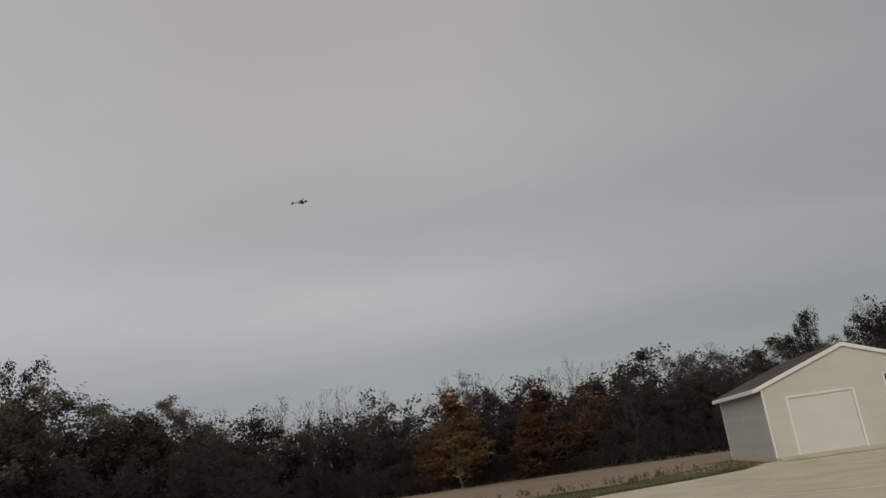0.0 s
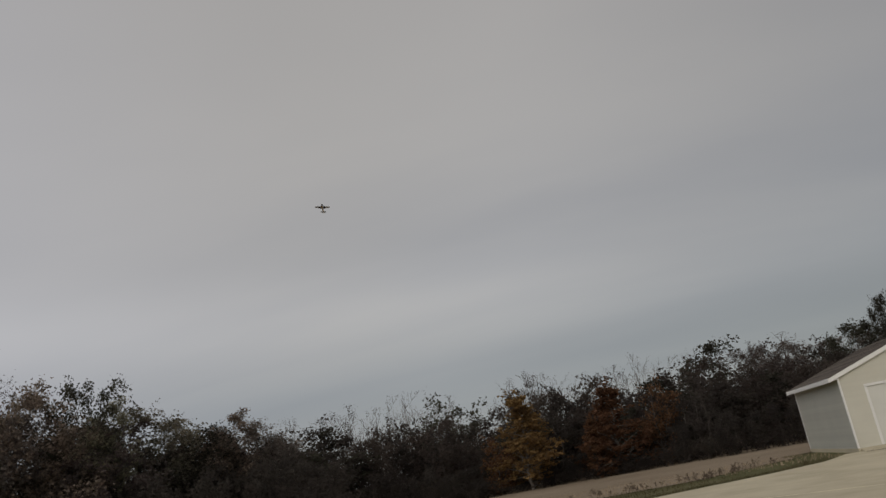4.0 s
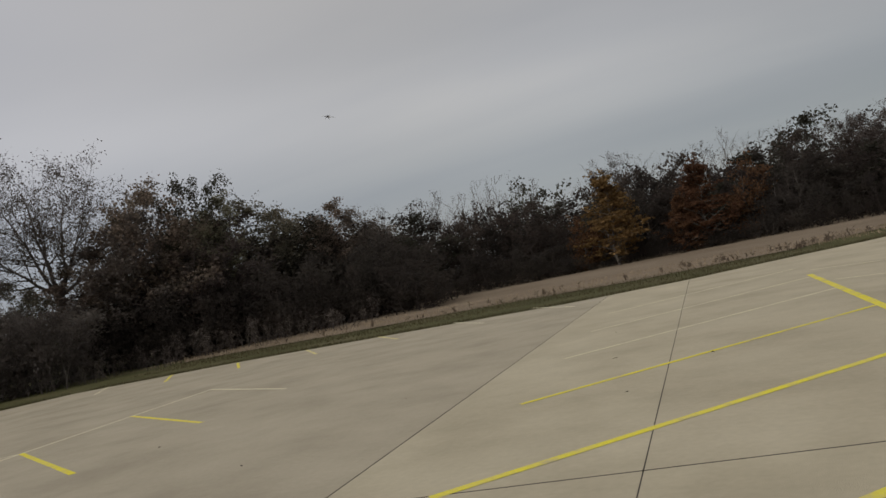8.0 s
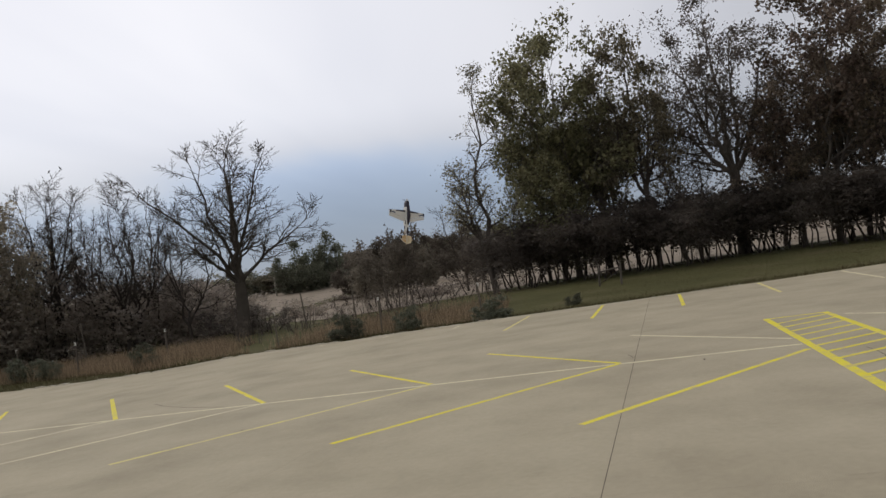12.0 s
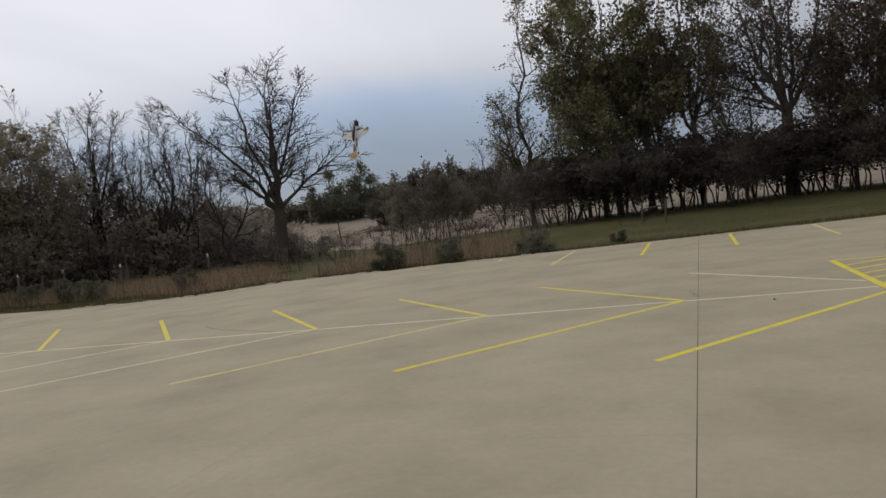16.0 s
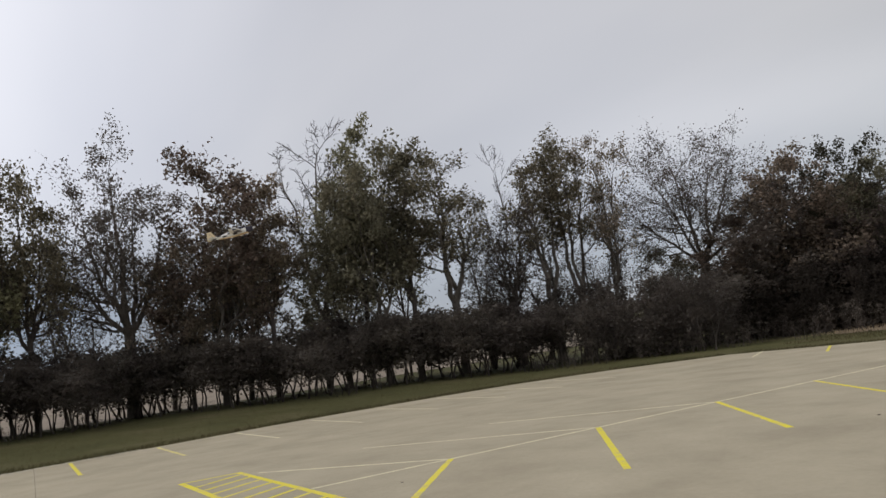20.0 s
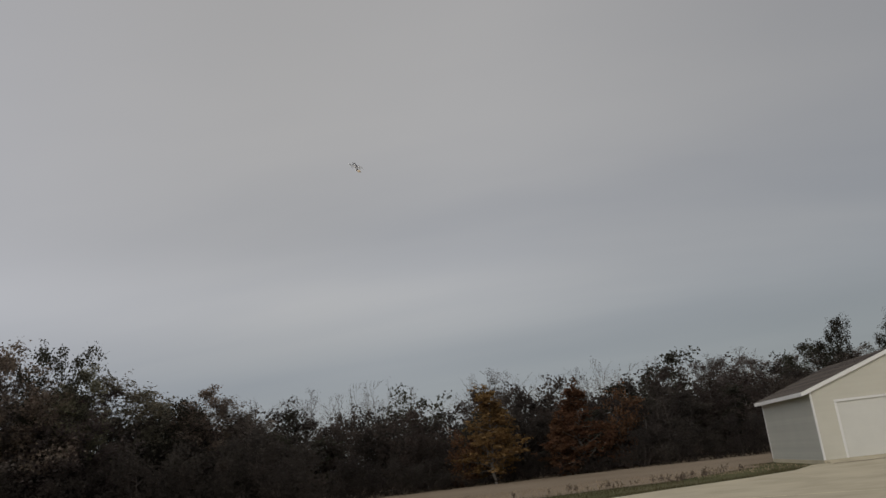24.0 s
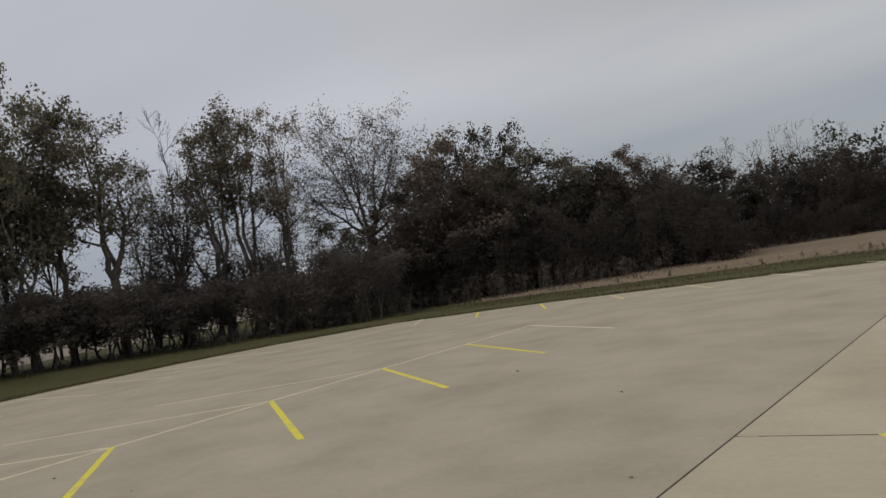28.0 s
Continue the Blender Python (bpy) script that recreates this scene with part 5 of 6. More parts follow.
        roof = mesh_ob("roof", vs, [(0, 1, 2, 3), (7, 6, 5, 4), (0, 4, 5, 1), (1, 5, 6, 2), (2, 6, 7, 3)], "shingle", g)
        rows = 14
        for i in range(rows):
            f0, f1 = i / rows, (i + 1) / rows
            a0, a1 = xe + (xm - xe) * f0, xe + (xm - xe) * f1
            b0, b1 = ze + (ha - ze) * f0 + up, ze + (ha - ze) * f1 + up
            vs = [(a0 + s * 0.02, y0 - oy - 0.02, b0 + 0.016), (a0 + s * 0.02, y1 + oy + 0.02, b0 + 0.016), (a1, y1 + oy + 0.02, b1 + 0.004), (a1, y0 - oy - 0.02, b1 + 0.004),
                  (a0 + s * 0.02, y0 - oy - 0.02, b0 + 0.002), (a0 + s * 0.02, y1 + oy + 0.02, b0 + 0.002)]
            mesh_ob("shingle", vs, [(0, 1, 2, 3), (0, 4, 5, 1)], "shingle", roof)
        # fascia along the eave and barge boards up the gables
        part("fascia", box_bm(min(xe, xe + s * 0.025), max(xe, xe + s * 0.025), y0 - oy, y1 + oy, ze - 0.06, ze + up - 0.005, 0.004), "white", g)
        for y in (y0 - oy - 0.026, y1 + oy + 0.001):
            vs = [(xm, y, ha + up - 0.005), (xe, y, ze + up - 0.005), (xe, y, ze - 0.06), (xm, y, ha - 0.06),
                  (xm, y + 0.025, ha + up - 0.005), (xe, y + 0.025, ze + up - 0.005), (xe, y + 0.025, ze - 0.06), (xm, y + 0.025, ha - 0.06)]
            mesh_ob("barge_board", vs, [(0, 1, 2, 3), (7, 6, 5, 4), (0, 4, 5, 1), (1, 5, 6, 2), (2, 6, 7, 3), (0, 3, 7, 4)], "white", g)
        vs = [(x0 if s < 0 else x1, y0 - oy, ze + 0.02), (xe, y0 - oy, ze + 0.02), (xe, y1 + oy, ze + 0.02), (x0 if s < 0 else x1, y1 + oy, ze + 0.02)]
        mesh_ob("soffit", [(v[0], v[1], v[2] - k) for k in (0, 0.02) for v in vs], [(0, 1, 2, 3), (7, 6, 5, 4), (0, 4, 5, 1), (1, 5, 6, 2), (2, 6, 7, 3), (3, 7, 4, 0)], "white", g)
    return g


garage = build_garage()



# ---- verge, weeds, shrubs and fence ----


def blades(name, spots, low, high, lean, width, mat, label, category, seed, per=1):
    """Many thin upright blades in one mesh."""
    g = np.random.default_rng(seed)
    p = np.repeat(np.array(spots), per, axis=0)
    n = len(p)
    if per > 1:
        p = p + np.concatenate([g.normal(0, 0.12, (n, 2)), np.zeros((n, 1))], 1)
    h = g.uniform(low, high, n)[:, None]
    a = g.uniform(0, 2 * np.pi, n)
    d = np.stack([np.cos(a), np.sin(a), 0 * a], 1) * width
    tip = p + np.concatenate([g.normal(0, lean, (n, 2)) * h, h], 1)
    vs = np.stack([p - d - (0, 0, 0.03), p + d - (0, 0, 0.03), tip], 1).reshape(-1, 3)
    ob = new(name, raw_mesh(name, vs, np.arange(3 * n).reshape(-1, 3), mat))
    return tagged(ob, label, category, kind="stuff")


def along(path, n, spread, rnd):
    """n places scattered beside a broken line."""
    seg = [(Vector(path[i]), Vector(path[i + 1])) for i in range(len(path) - 1)]
    tot = sum((b - a).length for a, b in seg)
    out = []
    for a, b in seg:
        d = b - a
        nn = Vector((-d.y, d.x)).normalized()
        for _ in range(int(n * d.length / tot)):
            c = a + d * rnd.random() + nn * rnd.uniform(*spread)
            out.append((c.x, c.y, land(c.x, c.y)))
    return out


rnd = random.Random(5)
EDGE_N = [(21.8, 32.2), (20.6, 30.3), (18.4, 28.6), (15.2, 26.9), (12.0, 24.9), (8.2, 23.9), (2, 24.2), (-5, 24.4), (-11.8, 23.2)]
EDGE_W = [(-11.8, 23.2), (-14.6, 19.2), (-16.0, 15.0), (-16.2, 10), (-15.8, 5), (-14.9, 1), (-14.3, -3), (-14.0, -7.3)]
EDGE_S = [(-14.0, -7.3), (-13.4, -11.4), (-13.1, -13.4), (-12.9, -16.0), (-11.84, -17.4), (-10.4, -18.4)]
EDGE_F = [(-10.4, -18.4), (-10.1, -20.8), (-10.1, -23.2), (-11.1, -27.3), (-12.0, -33.0), (-12.0, -38)]
blades("grass", along(EDGE_N, 9000, (-1.6, 0.05), rnd) + along(EDGE_W, 9000, (-1.8, 0.05), rnd) + along(EDGE_S, 5000, (-1.6, 0.05), rnd) + along(EDGE_F, 9000, (-3.4, 0.05), rnd), 0.04, 0.14, 0.4, 0.012, "grass_blade",
       "ragged green and brown grass along the concrete edge", "grass", 1)
blades("dry_grass", along(EDGE_S, 9000, (-10.0, -1.1), rnd) + along(EDGE_F, 13000, (-10.0, -2.7), rnd), 0.15, 0.7, 0.3, 0.011, "dry_weed", "tall dry reddish-brown weeds beside the fence", "weeds", 2)
blades("field_stubble", [(rnd.uniform(-16, 22), rnd.uniform(32.4, 40), 0) for _ in range(5000)], 0.04, 0.12, 0.3, 0.012, "straw", "short pale stubble on the field", "stubble", 3)
blades("verge_grass", [(x, y, land(x, y)) for x, y in ((rnd.uniform(-13, 20), rnd.uniform(27.5, 32.5)) for _ in range(9000)) if y > 27.5 + max(0, x - 12) * 0.75], 0.05, 0.16, 0.3, 0.012, "grass_blade",
       "rough dry grass between lot and field", "grass", 4)
blades("grass_clump", [(x, y, land(x, y)) for x, y in ((rnd.uniform(-35, -16.5), rnd.uniform(-6, 22)) for _ in range(40000))], 0.012, 0.045, 0.5, 0.014, "grass_blade", "mown green lawn below the tree row", "grass", 6)


def spike_mesh():
    """A ragged spindle of seeds along -z."""
    r = random.Random(9)
    vs, fs = [], []
    for z, q in ((0.02, 0.008), (-0.02, 0.022), (-0.06, 0.026), (-0.10, 0.014), (-0.13, 0.002)):
        for s in range(6):
            a = s * math.pi / 3 + z * 9
            u = q * r.uniform(0.6, 1.5)
            vs.append((math.cos(a) * u, math.sin(a) * u, z + r.uniform(-0.008, 0.008)))
    for i in range(4):
        for s in range(6):
            fs.append((i * 6 + s, i * 6 + (s + 1) % 6, i * 6 + 6 + (s + 1) % 6, i * 6 + 6 + s))
    fs.append(tuple(range(6)))
    fs.append(tuple(range(29, 23, -1)))
    return raw_mesh("seed_head", vs, fs, "weed_brown")


SPIKE = spike_mesh()


def weed_stalk(x, y, h, seed):
    """A dead weed with a woody stem, side stalks and seed heads."""
    r = random.Random(seed)
    k = Skeleton(seed)
    k.full = 1
    branch(k, k, Vector((0, 0, -0.05)), Vector((r.gauss(0, 0.1), r.gauss(0, 0.1), 1)).normalized(), h * 0.9, 0.012, 2, Habit((6, 6), 0.55, 40, 0.08, 0.05, 0.006))
    w = empty("weed", pose(x, y, land(x, y)), "tall dead brown weed stalk with seed heads", "weed", "dead weeds at the field edge")
    data_ob("stalk", raw_mesh("stalk", k.vb, k.fb, "weed_brown"), w)
    for i in range(2, len(k.tips), 3):
        s = data_ob("seed_head", SPIKE, w)
        s.matrix_basis = look(k.tips[i], k.tips[i] * 2 - k.tips[i - 2]) @ Matrix.Diagonal((0.62, 0.62, r.uniform(0.6, 1.2), 1))


for i in range(80):
    u = rnd.random()
    if i < 54:
        weed_stalk(12 + 8 * u + rnd.gauss(0, 0.5), 33.6 + rnd.gauss(0, 0.5) + max(0, u - 0.55) * 6, rnd.uniform(0.16, 0.36), 500 + i)
    else:
        weed_stalk(-9 + 21 * u, 33.2 + rnd.gauss(0, 0.5), rnd.uniform(0.16, 0.34), 500 + i)

# evergreen shrubs along the south-west edge
for x, y, h, w in ((-14.2, -13.0, 1.0, 1.2), (-13.6, -20.9, 0.95, 1.0), (-15.0, -10.9, 0.9, 1.0), (-14.9, -7.8, 0.8, 1.3), (-16.9, -5.1, 0.42, 0.7), (-14.5, -27.3, 1.0, 1.2), (-13.8, -25.4, 0.9, 1.0), (-15.4, -30.2, 0.8, 1.0)):
    plant("evergreen_bush", x, y, h, w, rnd.uniform(0, 360), group="shrubs by the fence", name="shrub", label="small dark evergreen shrub beside the lot")
for i in range(9):
    x, y = -16 - rnd.uniform(0, 6), -9 - i * 2.1
    plant("scrub", x, y, rnd.uniform(0.8, 1.5), rnd.uniform(1.2, 2.0), rnd.uniform(0, 360), group="shrubs by the fence", name="shrub", label="low brown leafless brush by the fence")


def build_fence():
    f = empty("fence", pose(0, 0, 0), "wire farm fence on thin weathered posts", "fence")
    line = [(-15.0, -8.2), (-15.2, -12.0), (-15.0, -16.1), (-14.4, -20.4), (-13.5, -23.7), (-14.8, -27.6), (-16.0, -31.2), (-17.0, -36.0)]
    tops = []
    for x, y in line:
        z = land(x, y)
        bm = bmesh.new()
        bmesh.ops.create_cone(bm, cap_ends=True, segments=7, radius1=0.032, radius2=0.028, depth=1.45, matrix=pose(x, y, z + 0.58, rnd.gauss(0, 1.5), rnd.gauss(0, 1.5)))
        post = part("post", bm, "wood_post", f)
        bm = bmesh.new()
        bmesh.ops.create_cone(bm, cap_ends=True, segments=7, radius1=0.034, radius2=0.03, depth=0.13, matrix=pose(x, y, z + 1.27))
        part("tip", bm, "white", post, "white painted post tip")
        tops.append(Vector((x, y, z)))
    for h in (0.35, 0.7, 1.05, 1.22):
        k = Skeleton(1)
        pts = []
        for i in range(len(tops) - 1):
            for j in range(4):
                u = j / 4
                pts.append(tops[i].lerp(tops[i + 1], u) + Vector((0.05, 0, h - 0.05 * 4 * u * (1 - u))))
        pts.append(tops[-1] + Vector((0.05, 0, h)))
        k.tube(pts, [0.0022] * len(pts), 3)
        mesh_ob("wire", k.vb, k.fb, "wire", f)


build_fence()


def build_brace(x, y, turn):
    """Two braced end posts of an old fence."""
    z = land(x, y)
    b = empty("fence_brace", pose(x, y, z, 0, 0, turn), "weathered wooden fence corner brace on the grass", "fence")
    for dx in (-0.6, 0.6):
        bm = bmesh.new()
        bmesh.ops.create_cone(bm, cap_ends=True, segments=8, radius1=0.05, radius2=0.04, depth=1.3, matrix=pose(dx, 0, 0.38 + 0.06 * dx, rnd.gauss(0, 2), 5 + rnd.gauss(0, 2)))
        part("post", bm, "bark", b)
    bm = bmesh.new()
    bmesh.ops.create_cone(bm, cap_ends=True, segments=8, radius1=0.04, radius2=0.035, depth=1.2, matrix=pose(0, 0, 0.72, 0, 84, 0))
    part("rail", bm, "bark", b)
    bm = bmesh.new()
    bmesh.ops.create_cone(bm, cap_ends=True, segments=6, radius1=0.02, radius2=0.02, depth=1.3, matrix=pose(0, 0, 0.40, 0, 64, 0))
    part("diagonal", bm, "bark", b)


build_brace(-25.2, -4.1, 60)
build_brace(-16.4, -31.0, 100)
for az, d in ((-110.8, 46), (-114.4, 50), (-119.2, 42), (-128.9, 46), (-108.4, 40)):
    x, y = polar(az, d)
    bm = bmesh.new()
    bmesh.ops.create_cone(bm, cap_ends=True, segments=7, radius1=0.045, radius2=0.04, depth=2.3, matrix=pose(0, 0, 0.9, rnd.gauss(0, 2), rnd.gauss(0, 2)))
    p = empty("fence_post", pose(x, y, land(x, y)), "lone weathered wooden fence post in brush", "fence post", "old fence posts")
    part("post", bm, "wood_post", p)


def tops(tree, n, apart):
    """The n highest twig ends of a tree, some way apart."""
    pts = [tree.matrix_basis @ v.co for c in tree.children for v in c.data.vertices]
    pts.sort(key=lambda p: -p.z)
    out = []
    for p in pts:
        if all((p - q).length > apart for q in out):
            out.append(p)
        if len(out) == n:
            break
    return out


def bird(p, turn):
    """A small dark bird on a twig, facing along its y axis."""
    b = empty("bird", pose(p.x, p.y, p.z, 0, 0, turn) @ Matrix.Scale(0.7, 4), "small dark bird perched on a bare twig", "bird", "birds in the bare trees")
    bm = bmesh.new()
    bmesh.ops.create_uvsphere(bm, u_segments=10, v_segments=8, radius=1.0, matrix=pose(0, 0, 0.11, 35) @ Matrix.Diagonal((0.06, 0.13, 0.07, 1)))
    part("body", bm, "plumage", b, smooth=True)
    bm = bmesh.new()
    bmesh.ops.create_uvsphere(bm, u_segments=8, v_segments=6, radius=0.042, matrix=pose(0, 0.11, 0.215))
    head = part("head", bm, "plumage", b, smooth=True)
    bm = bmesh.new()
    bmesh.ops.create_cone(bm, cap_ends=True, segments=6, radius1=0.012, radius2=0.001, depth=0.05, matrix=pose(0, 0.165, 0.21, -90))
    part("beak", bm, "plumage", head)
    part("tail", box_bm(-0.025, 0.025, -0.25, -0.08, 0.0, 0.018, 0.004), "plumage", b)
    for s in (-1, 1):
        part("leg", box_bm(s * 0.02 - 0.004, s * 0.02 + 0.004, -0.004, 0.004, -0.02, 0.07), "plumage", b)


for az, n in ((-130.3, 2), (-134.9, 3)):
    for i, p in enumerate(tops(BARE[az], n, 0.7)):
        bird(p, 40 + 70 * i + az)


def utility_pole(az, d, h):
    x, y = polar(az, d)
    u = empty("utility_pole", pose(x, y, land(x, y), 0, 0, az), "pale weathered wooden utility pole beyond the field", "pole")
    bm = bmesh.new()
    bmesh.ops.create_cone(bm, cap_ends=True, segments=8, radius1=0.16, radius2=0.11, depth=h, matrix=pose(0, 0, h / 2 - 0.2))
    part("pole", bm, "pale_wood", u)
    part("crossarm", box_bm(-0.9, 0.9, -0.06, 0.06, h - 1.0, h - 0.86, 0.01), "pale_wood", u)


utility_pole(-116.2, 108, 4.6)


def litter(x, y, s, seed):
    """A dry leaf or scrap on the concrete."""
    r = random.Random(seed)
    vs = [(r.uniform(-1, 1) * s, r.uniform(-0.6, 0.6) * s, r.uniform(0.002, 0.4) * s) for _ in range(7)]
    vs[0] = (-s, 0, 0.001)
    vs[3] = (s, 0, 0.001)
    ob = mesh_ob("dry_leaf", vs, [(0, 1, 2), (0, 2, 3), (3, 4, 5), (3, 5, 6), (0, 3, 6)], "bark")
    ob.matrix_basis = pose(x, y, 0.003, 0, 0, r.uniform(0, 360))
    tagged(ob, "curled dry brown leaf on concrete", "leaf", "scattered dry leaves")


for i, (x, y) in enumerate(((11.2, 9.6), (11.6, 6.8), (10.9, 13.0), (2.5, 0.93), (1.2, 1.65), (7.2, 5.6), (0.42, -1.83), (3.4, 1.4), (8.1, 8.8), (2.2, -8.2), (-3.1, -13.8), (4.4, 7.7), (-6.8, 3.2), (8.76, 2.33), (12.6, 8.8))):
    litter(x, y, 0.065 if x == 0.42 else rnd.uniform(0.02, 0.045), 700 + i)

# ---- model aeroplane ----


def loft(sections, mat, name, parent, label=""):
    """A closed skin through oval sections (y, half width, low z, high z)."""
    n = 12
    vs, fs = [], []
    for y, w, lo, hi in sections:
        for i in range(n):
            a = 2 * math.pi * i / n
            c, s = math.cos(a), math.sin(a)
            c = math.copysign(abs(c) ** 0.6, c)
            s = math.copysign(abs(s) ** 0.6, s)
            vs.append((w * c, y, (lo + hi) / 2 + (hi - lo) / 2 * s))
    for j in range(len(sections) - 1):
        for i in range(n):
            k = (i + 1) % n
            fs.append((j * n + i, j * n + k, (j + 1) * n + k, (j + 1) * n + i))
    fs.append(tuple(range(n - 1, -1, -1)))
    fs.append(tuple(range((len(sections) - 1) * n, len(sections) * n)))
    return mesh_ob(name, vs, fs, mat, parent, label)


def slab_part(outline, z0, z1, mat, name, parent, upright=False, label=""):
    n = len(outline)
    cx, cy = sum(p[0] for p in outline) / n, sum(p[1] for p in outline) / n
    vs = []
    for z, k in ((z0, 0.97), ((z0 + z1) / 2, 1.0), (z1, 0.97)):
        for a, b in outline:
            a, b = cx + (a - cx) * k, cy + (b - cy) * k
            vs.append((z, a, b) if upright else (a, b, z))
    fs = [tuple(range(n - 1, -1, -1)), tuple(range(2 * n, 3 * n))]
    for r in (0, 1):
        fs += [(r * n + i, r * n + (i + 1) % n, (r + 1) * n + (i + 1) % n, (r + 1) * n + i) for i in range(n)]
    return mesh_ob(name, vs, fs, mat, parent, label)


def build_plane():
    p = new("model_aeroplane")
    tagged(p, "white, black and yellow radio-controlled aerobatic model aeroplane in flight", "model aeroplane")
    loft([(0.52, 0.045, -0.055, 0.045), (0.40, 0.058, -0.075, 0.06), (0.20, 0.06, -0.085, 0.065), (-0.05, 0.055, -0.08, 0.06), (-0.35, 0.03, -0.05, 0.04), (-0.60, 0.012, -0.02, 0.03)],
         "foam_white", "fuselage", p)
    loft([(0.42, 0.045, -0.088, -0.05), (0.20, 0.05, -0.098, -0.06), (-0.05, 0.046, -0.092, -0.055), (-0.35, 0.026, -0.062, -0.03)], "foam_yellow", "belly", p, "yellow belly panel")
    loft([(0.44, 0.04, 0.045, 0.068), (0.26, 0.05, 0.05, 0.112), (0.10, 0.048, 0.045, 0.128), (-0.06, 0.032, 0.045, 0.095), (-0.12, 0.015, 0.045, 0.062)], "foam_dark", "canopy", p, "dark tinted canopy")
    loft([(0.545, 0.05, -0.06, 0.05), (0.50, 0.06, -0.075, 0.06), (0.38, 0.062, -0.082, 0.064)], "foam_dark", "cowl", p, "dark engine cowl")
    loft([(0.62, 0.006, -0.006, 0.006), (0.595, 0.02, -0.02, 0.02), (0.546, 0.03, -0.03, 0.03)], "foam_white", "spinner", p)
    prop = mesh_ob("propeller", [(-0.15, 0.565, -0.012), (-0.15, 0.575, 0.012), (0, 0.565, 0.010), (0, 0.575, -0.010), (0.15, 0.575, -0.012), (0.15, 0.565, 0.012),
                                 (-0.15, 0.569, -0.012), (-0.15, 0.579, 0.012), (0, 0.569, 0.010), (0, 0.579, -0.010), (0.15, 0.579, -0.012), (0.15, 0.569, 0.012)],
                   [(0, 1, 2, 3), (2, 3, 4, 5), (9, 8, 7, 6), (11, 10, 9, 8)], "foam_dark", p)
    for s in (-1, 1):
        wing = slab_part([(s * 0.04, 0.29), (s * 0.62, 0.255), (s * 0.62, 0.165), (s * 0.04, 0.06)], -0.018, 0.018, "foam_white", "wing", p)
        slab_part([(s * 0.55, 0.256), (s * 0.615, 0.25), (s * 0.615, 0.17), (s * 0.57, 0.165)], 0.019, 0.023, "foam_dark", "wing_panel", wing, label="dark tip panel")
        slab_part([(s * 0.07, 0.285), (s * 0.40, 0.266), (s * 0.40, 0.238), (s * 0.07, 0.228)], 0.019, 0.022, "foam_dark", "wing_panel", wing, label="dark leading edge stripe")
        slab_part([(s * 0.42, 0.20), (s * 0.56, 0.215), (s * 0.56, 0.195), (s * 0.42, 0.165)], 0.019, 0.022, "foam_navy", "wing_panel", wing, label="navy stripe on the wing")
        slab_part([(s * 0.07, 0.28), (s * 0.36, 0.264), (s * 0.30, 0.11), (s * 0.07, 0.075)], -0.023, -0.019, "foam_dark", "wing_panel", wing, label="dark underside panel")
        slab_part([(s * 0.47, 0.258), (s * 0.61, 0.250), (s * 0.61, 0.172), (s * 0.45, 0.145)], -0.023, -0.019, "foam_navy", "wing_panel", wing, label="navy underside tip")
        slab_part([(s * 0.07, 0.060), (s * 0.62, 0.160), (s * 0.62, 0.085), (s * 0.07, -0.045)], -0.008, 0.008, "foam_white", "aileron", p)
        tail = slab_part([(s * 0.012, -0.40), (s * 0.24, -0.455), (s * 0.24, -0.52), (s * 0.012, -0.52)], 0.0, 0.012, "foam_white", "tailplane", p)
        slab_part([(s * 0.014, -0.405), (s * 0.17, -0.444), (s * 0.17, -0.518), (s * 0.014, -0.518)], 0.013, 0.016, "foam_yellow", "tail_panel", tail, label="orange-yellow upper panel")
        slab_part([(s * 0.172, -0.445), (s * 0.238, -0.458), (s * 0.238, -0.518), (s * 0.172, -0.518)], 0.013, 0.016, "foam_dark", "tail_panel", tail, label="dark tip panel")
        flap = slab_part([(s * 0.015, -0.523), (s * 0.22, -0.523), (s * 0.12, -0.605), (s * 0.015, -0.645)], 0.001, 0.010, "foam_white", "elevator", p)
        slab_part([(s * 0.018, -0.526), (s * 0.20, -0.526), (s * 0.115, -0.598), (s * 0.018, -0.636)], 0.011, 0.014, "foam_yellow", "elevator_panel", flap, label="orange-yellow upper panel")
        k = Skeleton(3)
        k.tube([Vector((s * 0.04, 0.27, -0.08)), Vector((s * 0.11, 0.28, -0.16)), Vector((s * 0.15, 0.28, -0.205))], [0.008, 0.007, 0.006], 5)
        leg = mesh_ob("landing_gear", k.vb, k.fb, "foam_dark", p)
        bm = bmesh.new()
        bmesh.ops.create_cone(bm, cap_ends=True, segments=14, radius1=0.035, radius2=0.035, depth=0.02, matrix=pose(s * 0.165, 0.28, -0.21, 0, 90, 0))
        part("wheel", bm, "rubber", leg)
    for i in range(5):
        y = 0.14 - i * 0.14
        for s in (-1, 1):
            x = s * (0.059 - max(0, i - 1) * 0.009)
            slab_part([(y, -0.05 + 0.045 * (i % 2) + i * 0.004), (y - 0.11, -0.05 + 0.045 * (i % 2) + i * 0.004), (y - 0.11, -0.008 + 0.04 * (i % 2)), (y, -0.008 + 0.04 * (i % 2))],
                      x - 0.003, x + 0.003, "foam_dark", "check_panel", p, True, "dark check on the fuselage side")
    loft([(-0.20, 0.030, 0.03, 0.062), (-0.30, 0.026, 0.03, 0.052), (-0.42, 0.020, 0.02, 0.044)], "foam_dark", "spine_panel", p, "dark stripe on the rear fuselage")
    slab_part([(-0.42, 0.02), (-0.52, 0.20), (-0.565, 0.20), (-0.565, 0.0)], -0.008, 0.008, "foam_cream", "fin", p, True)
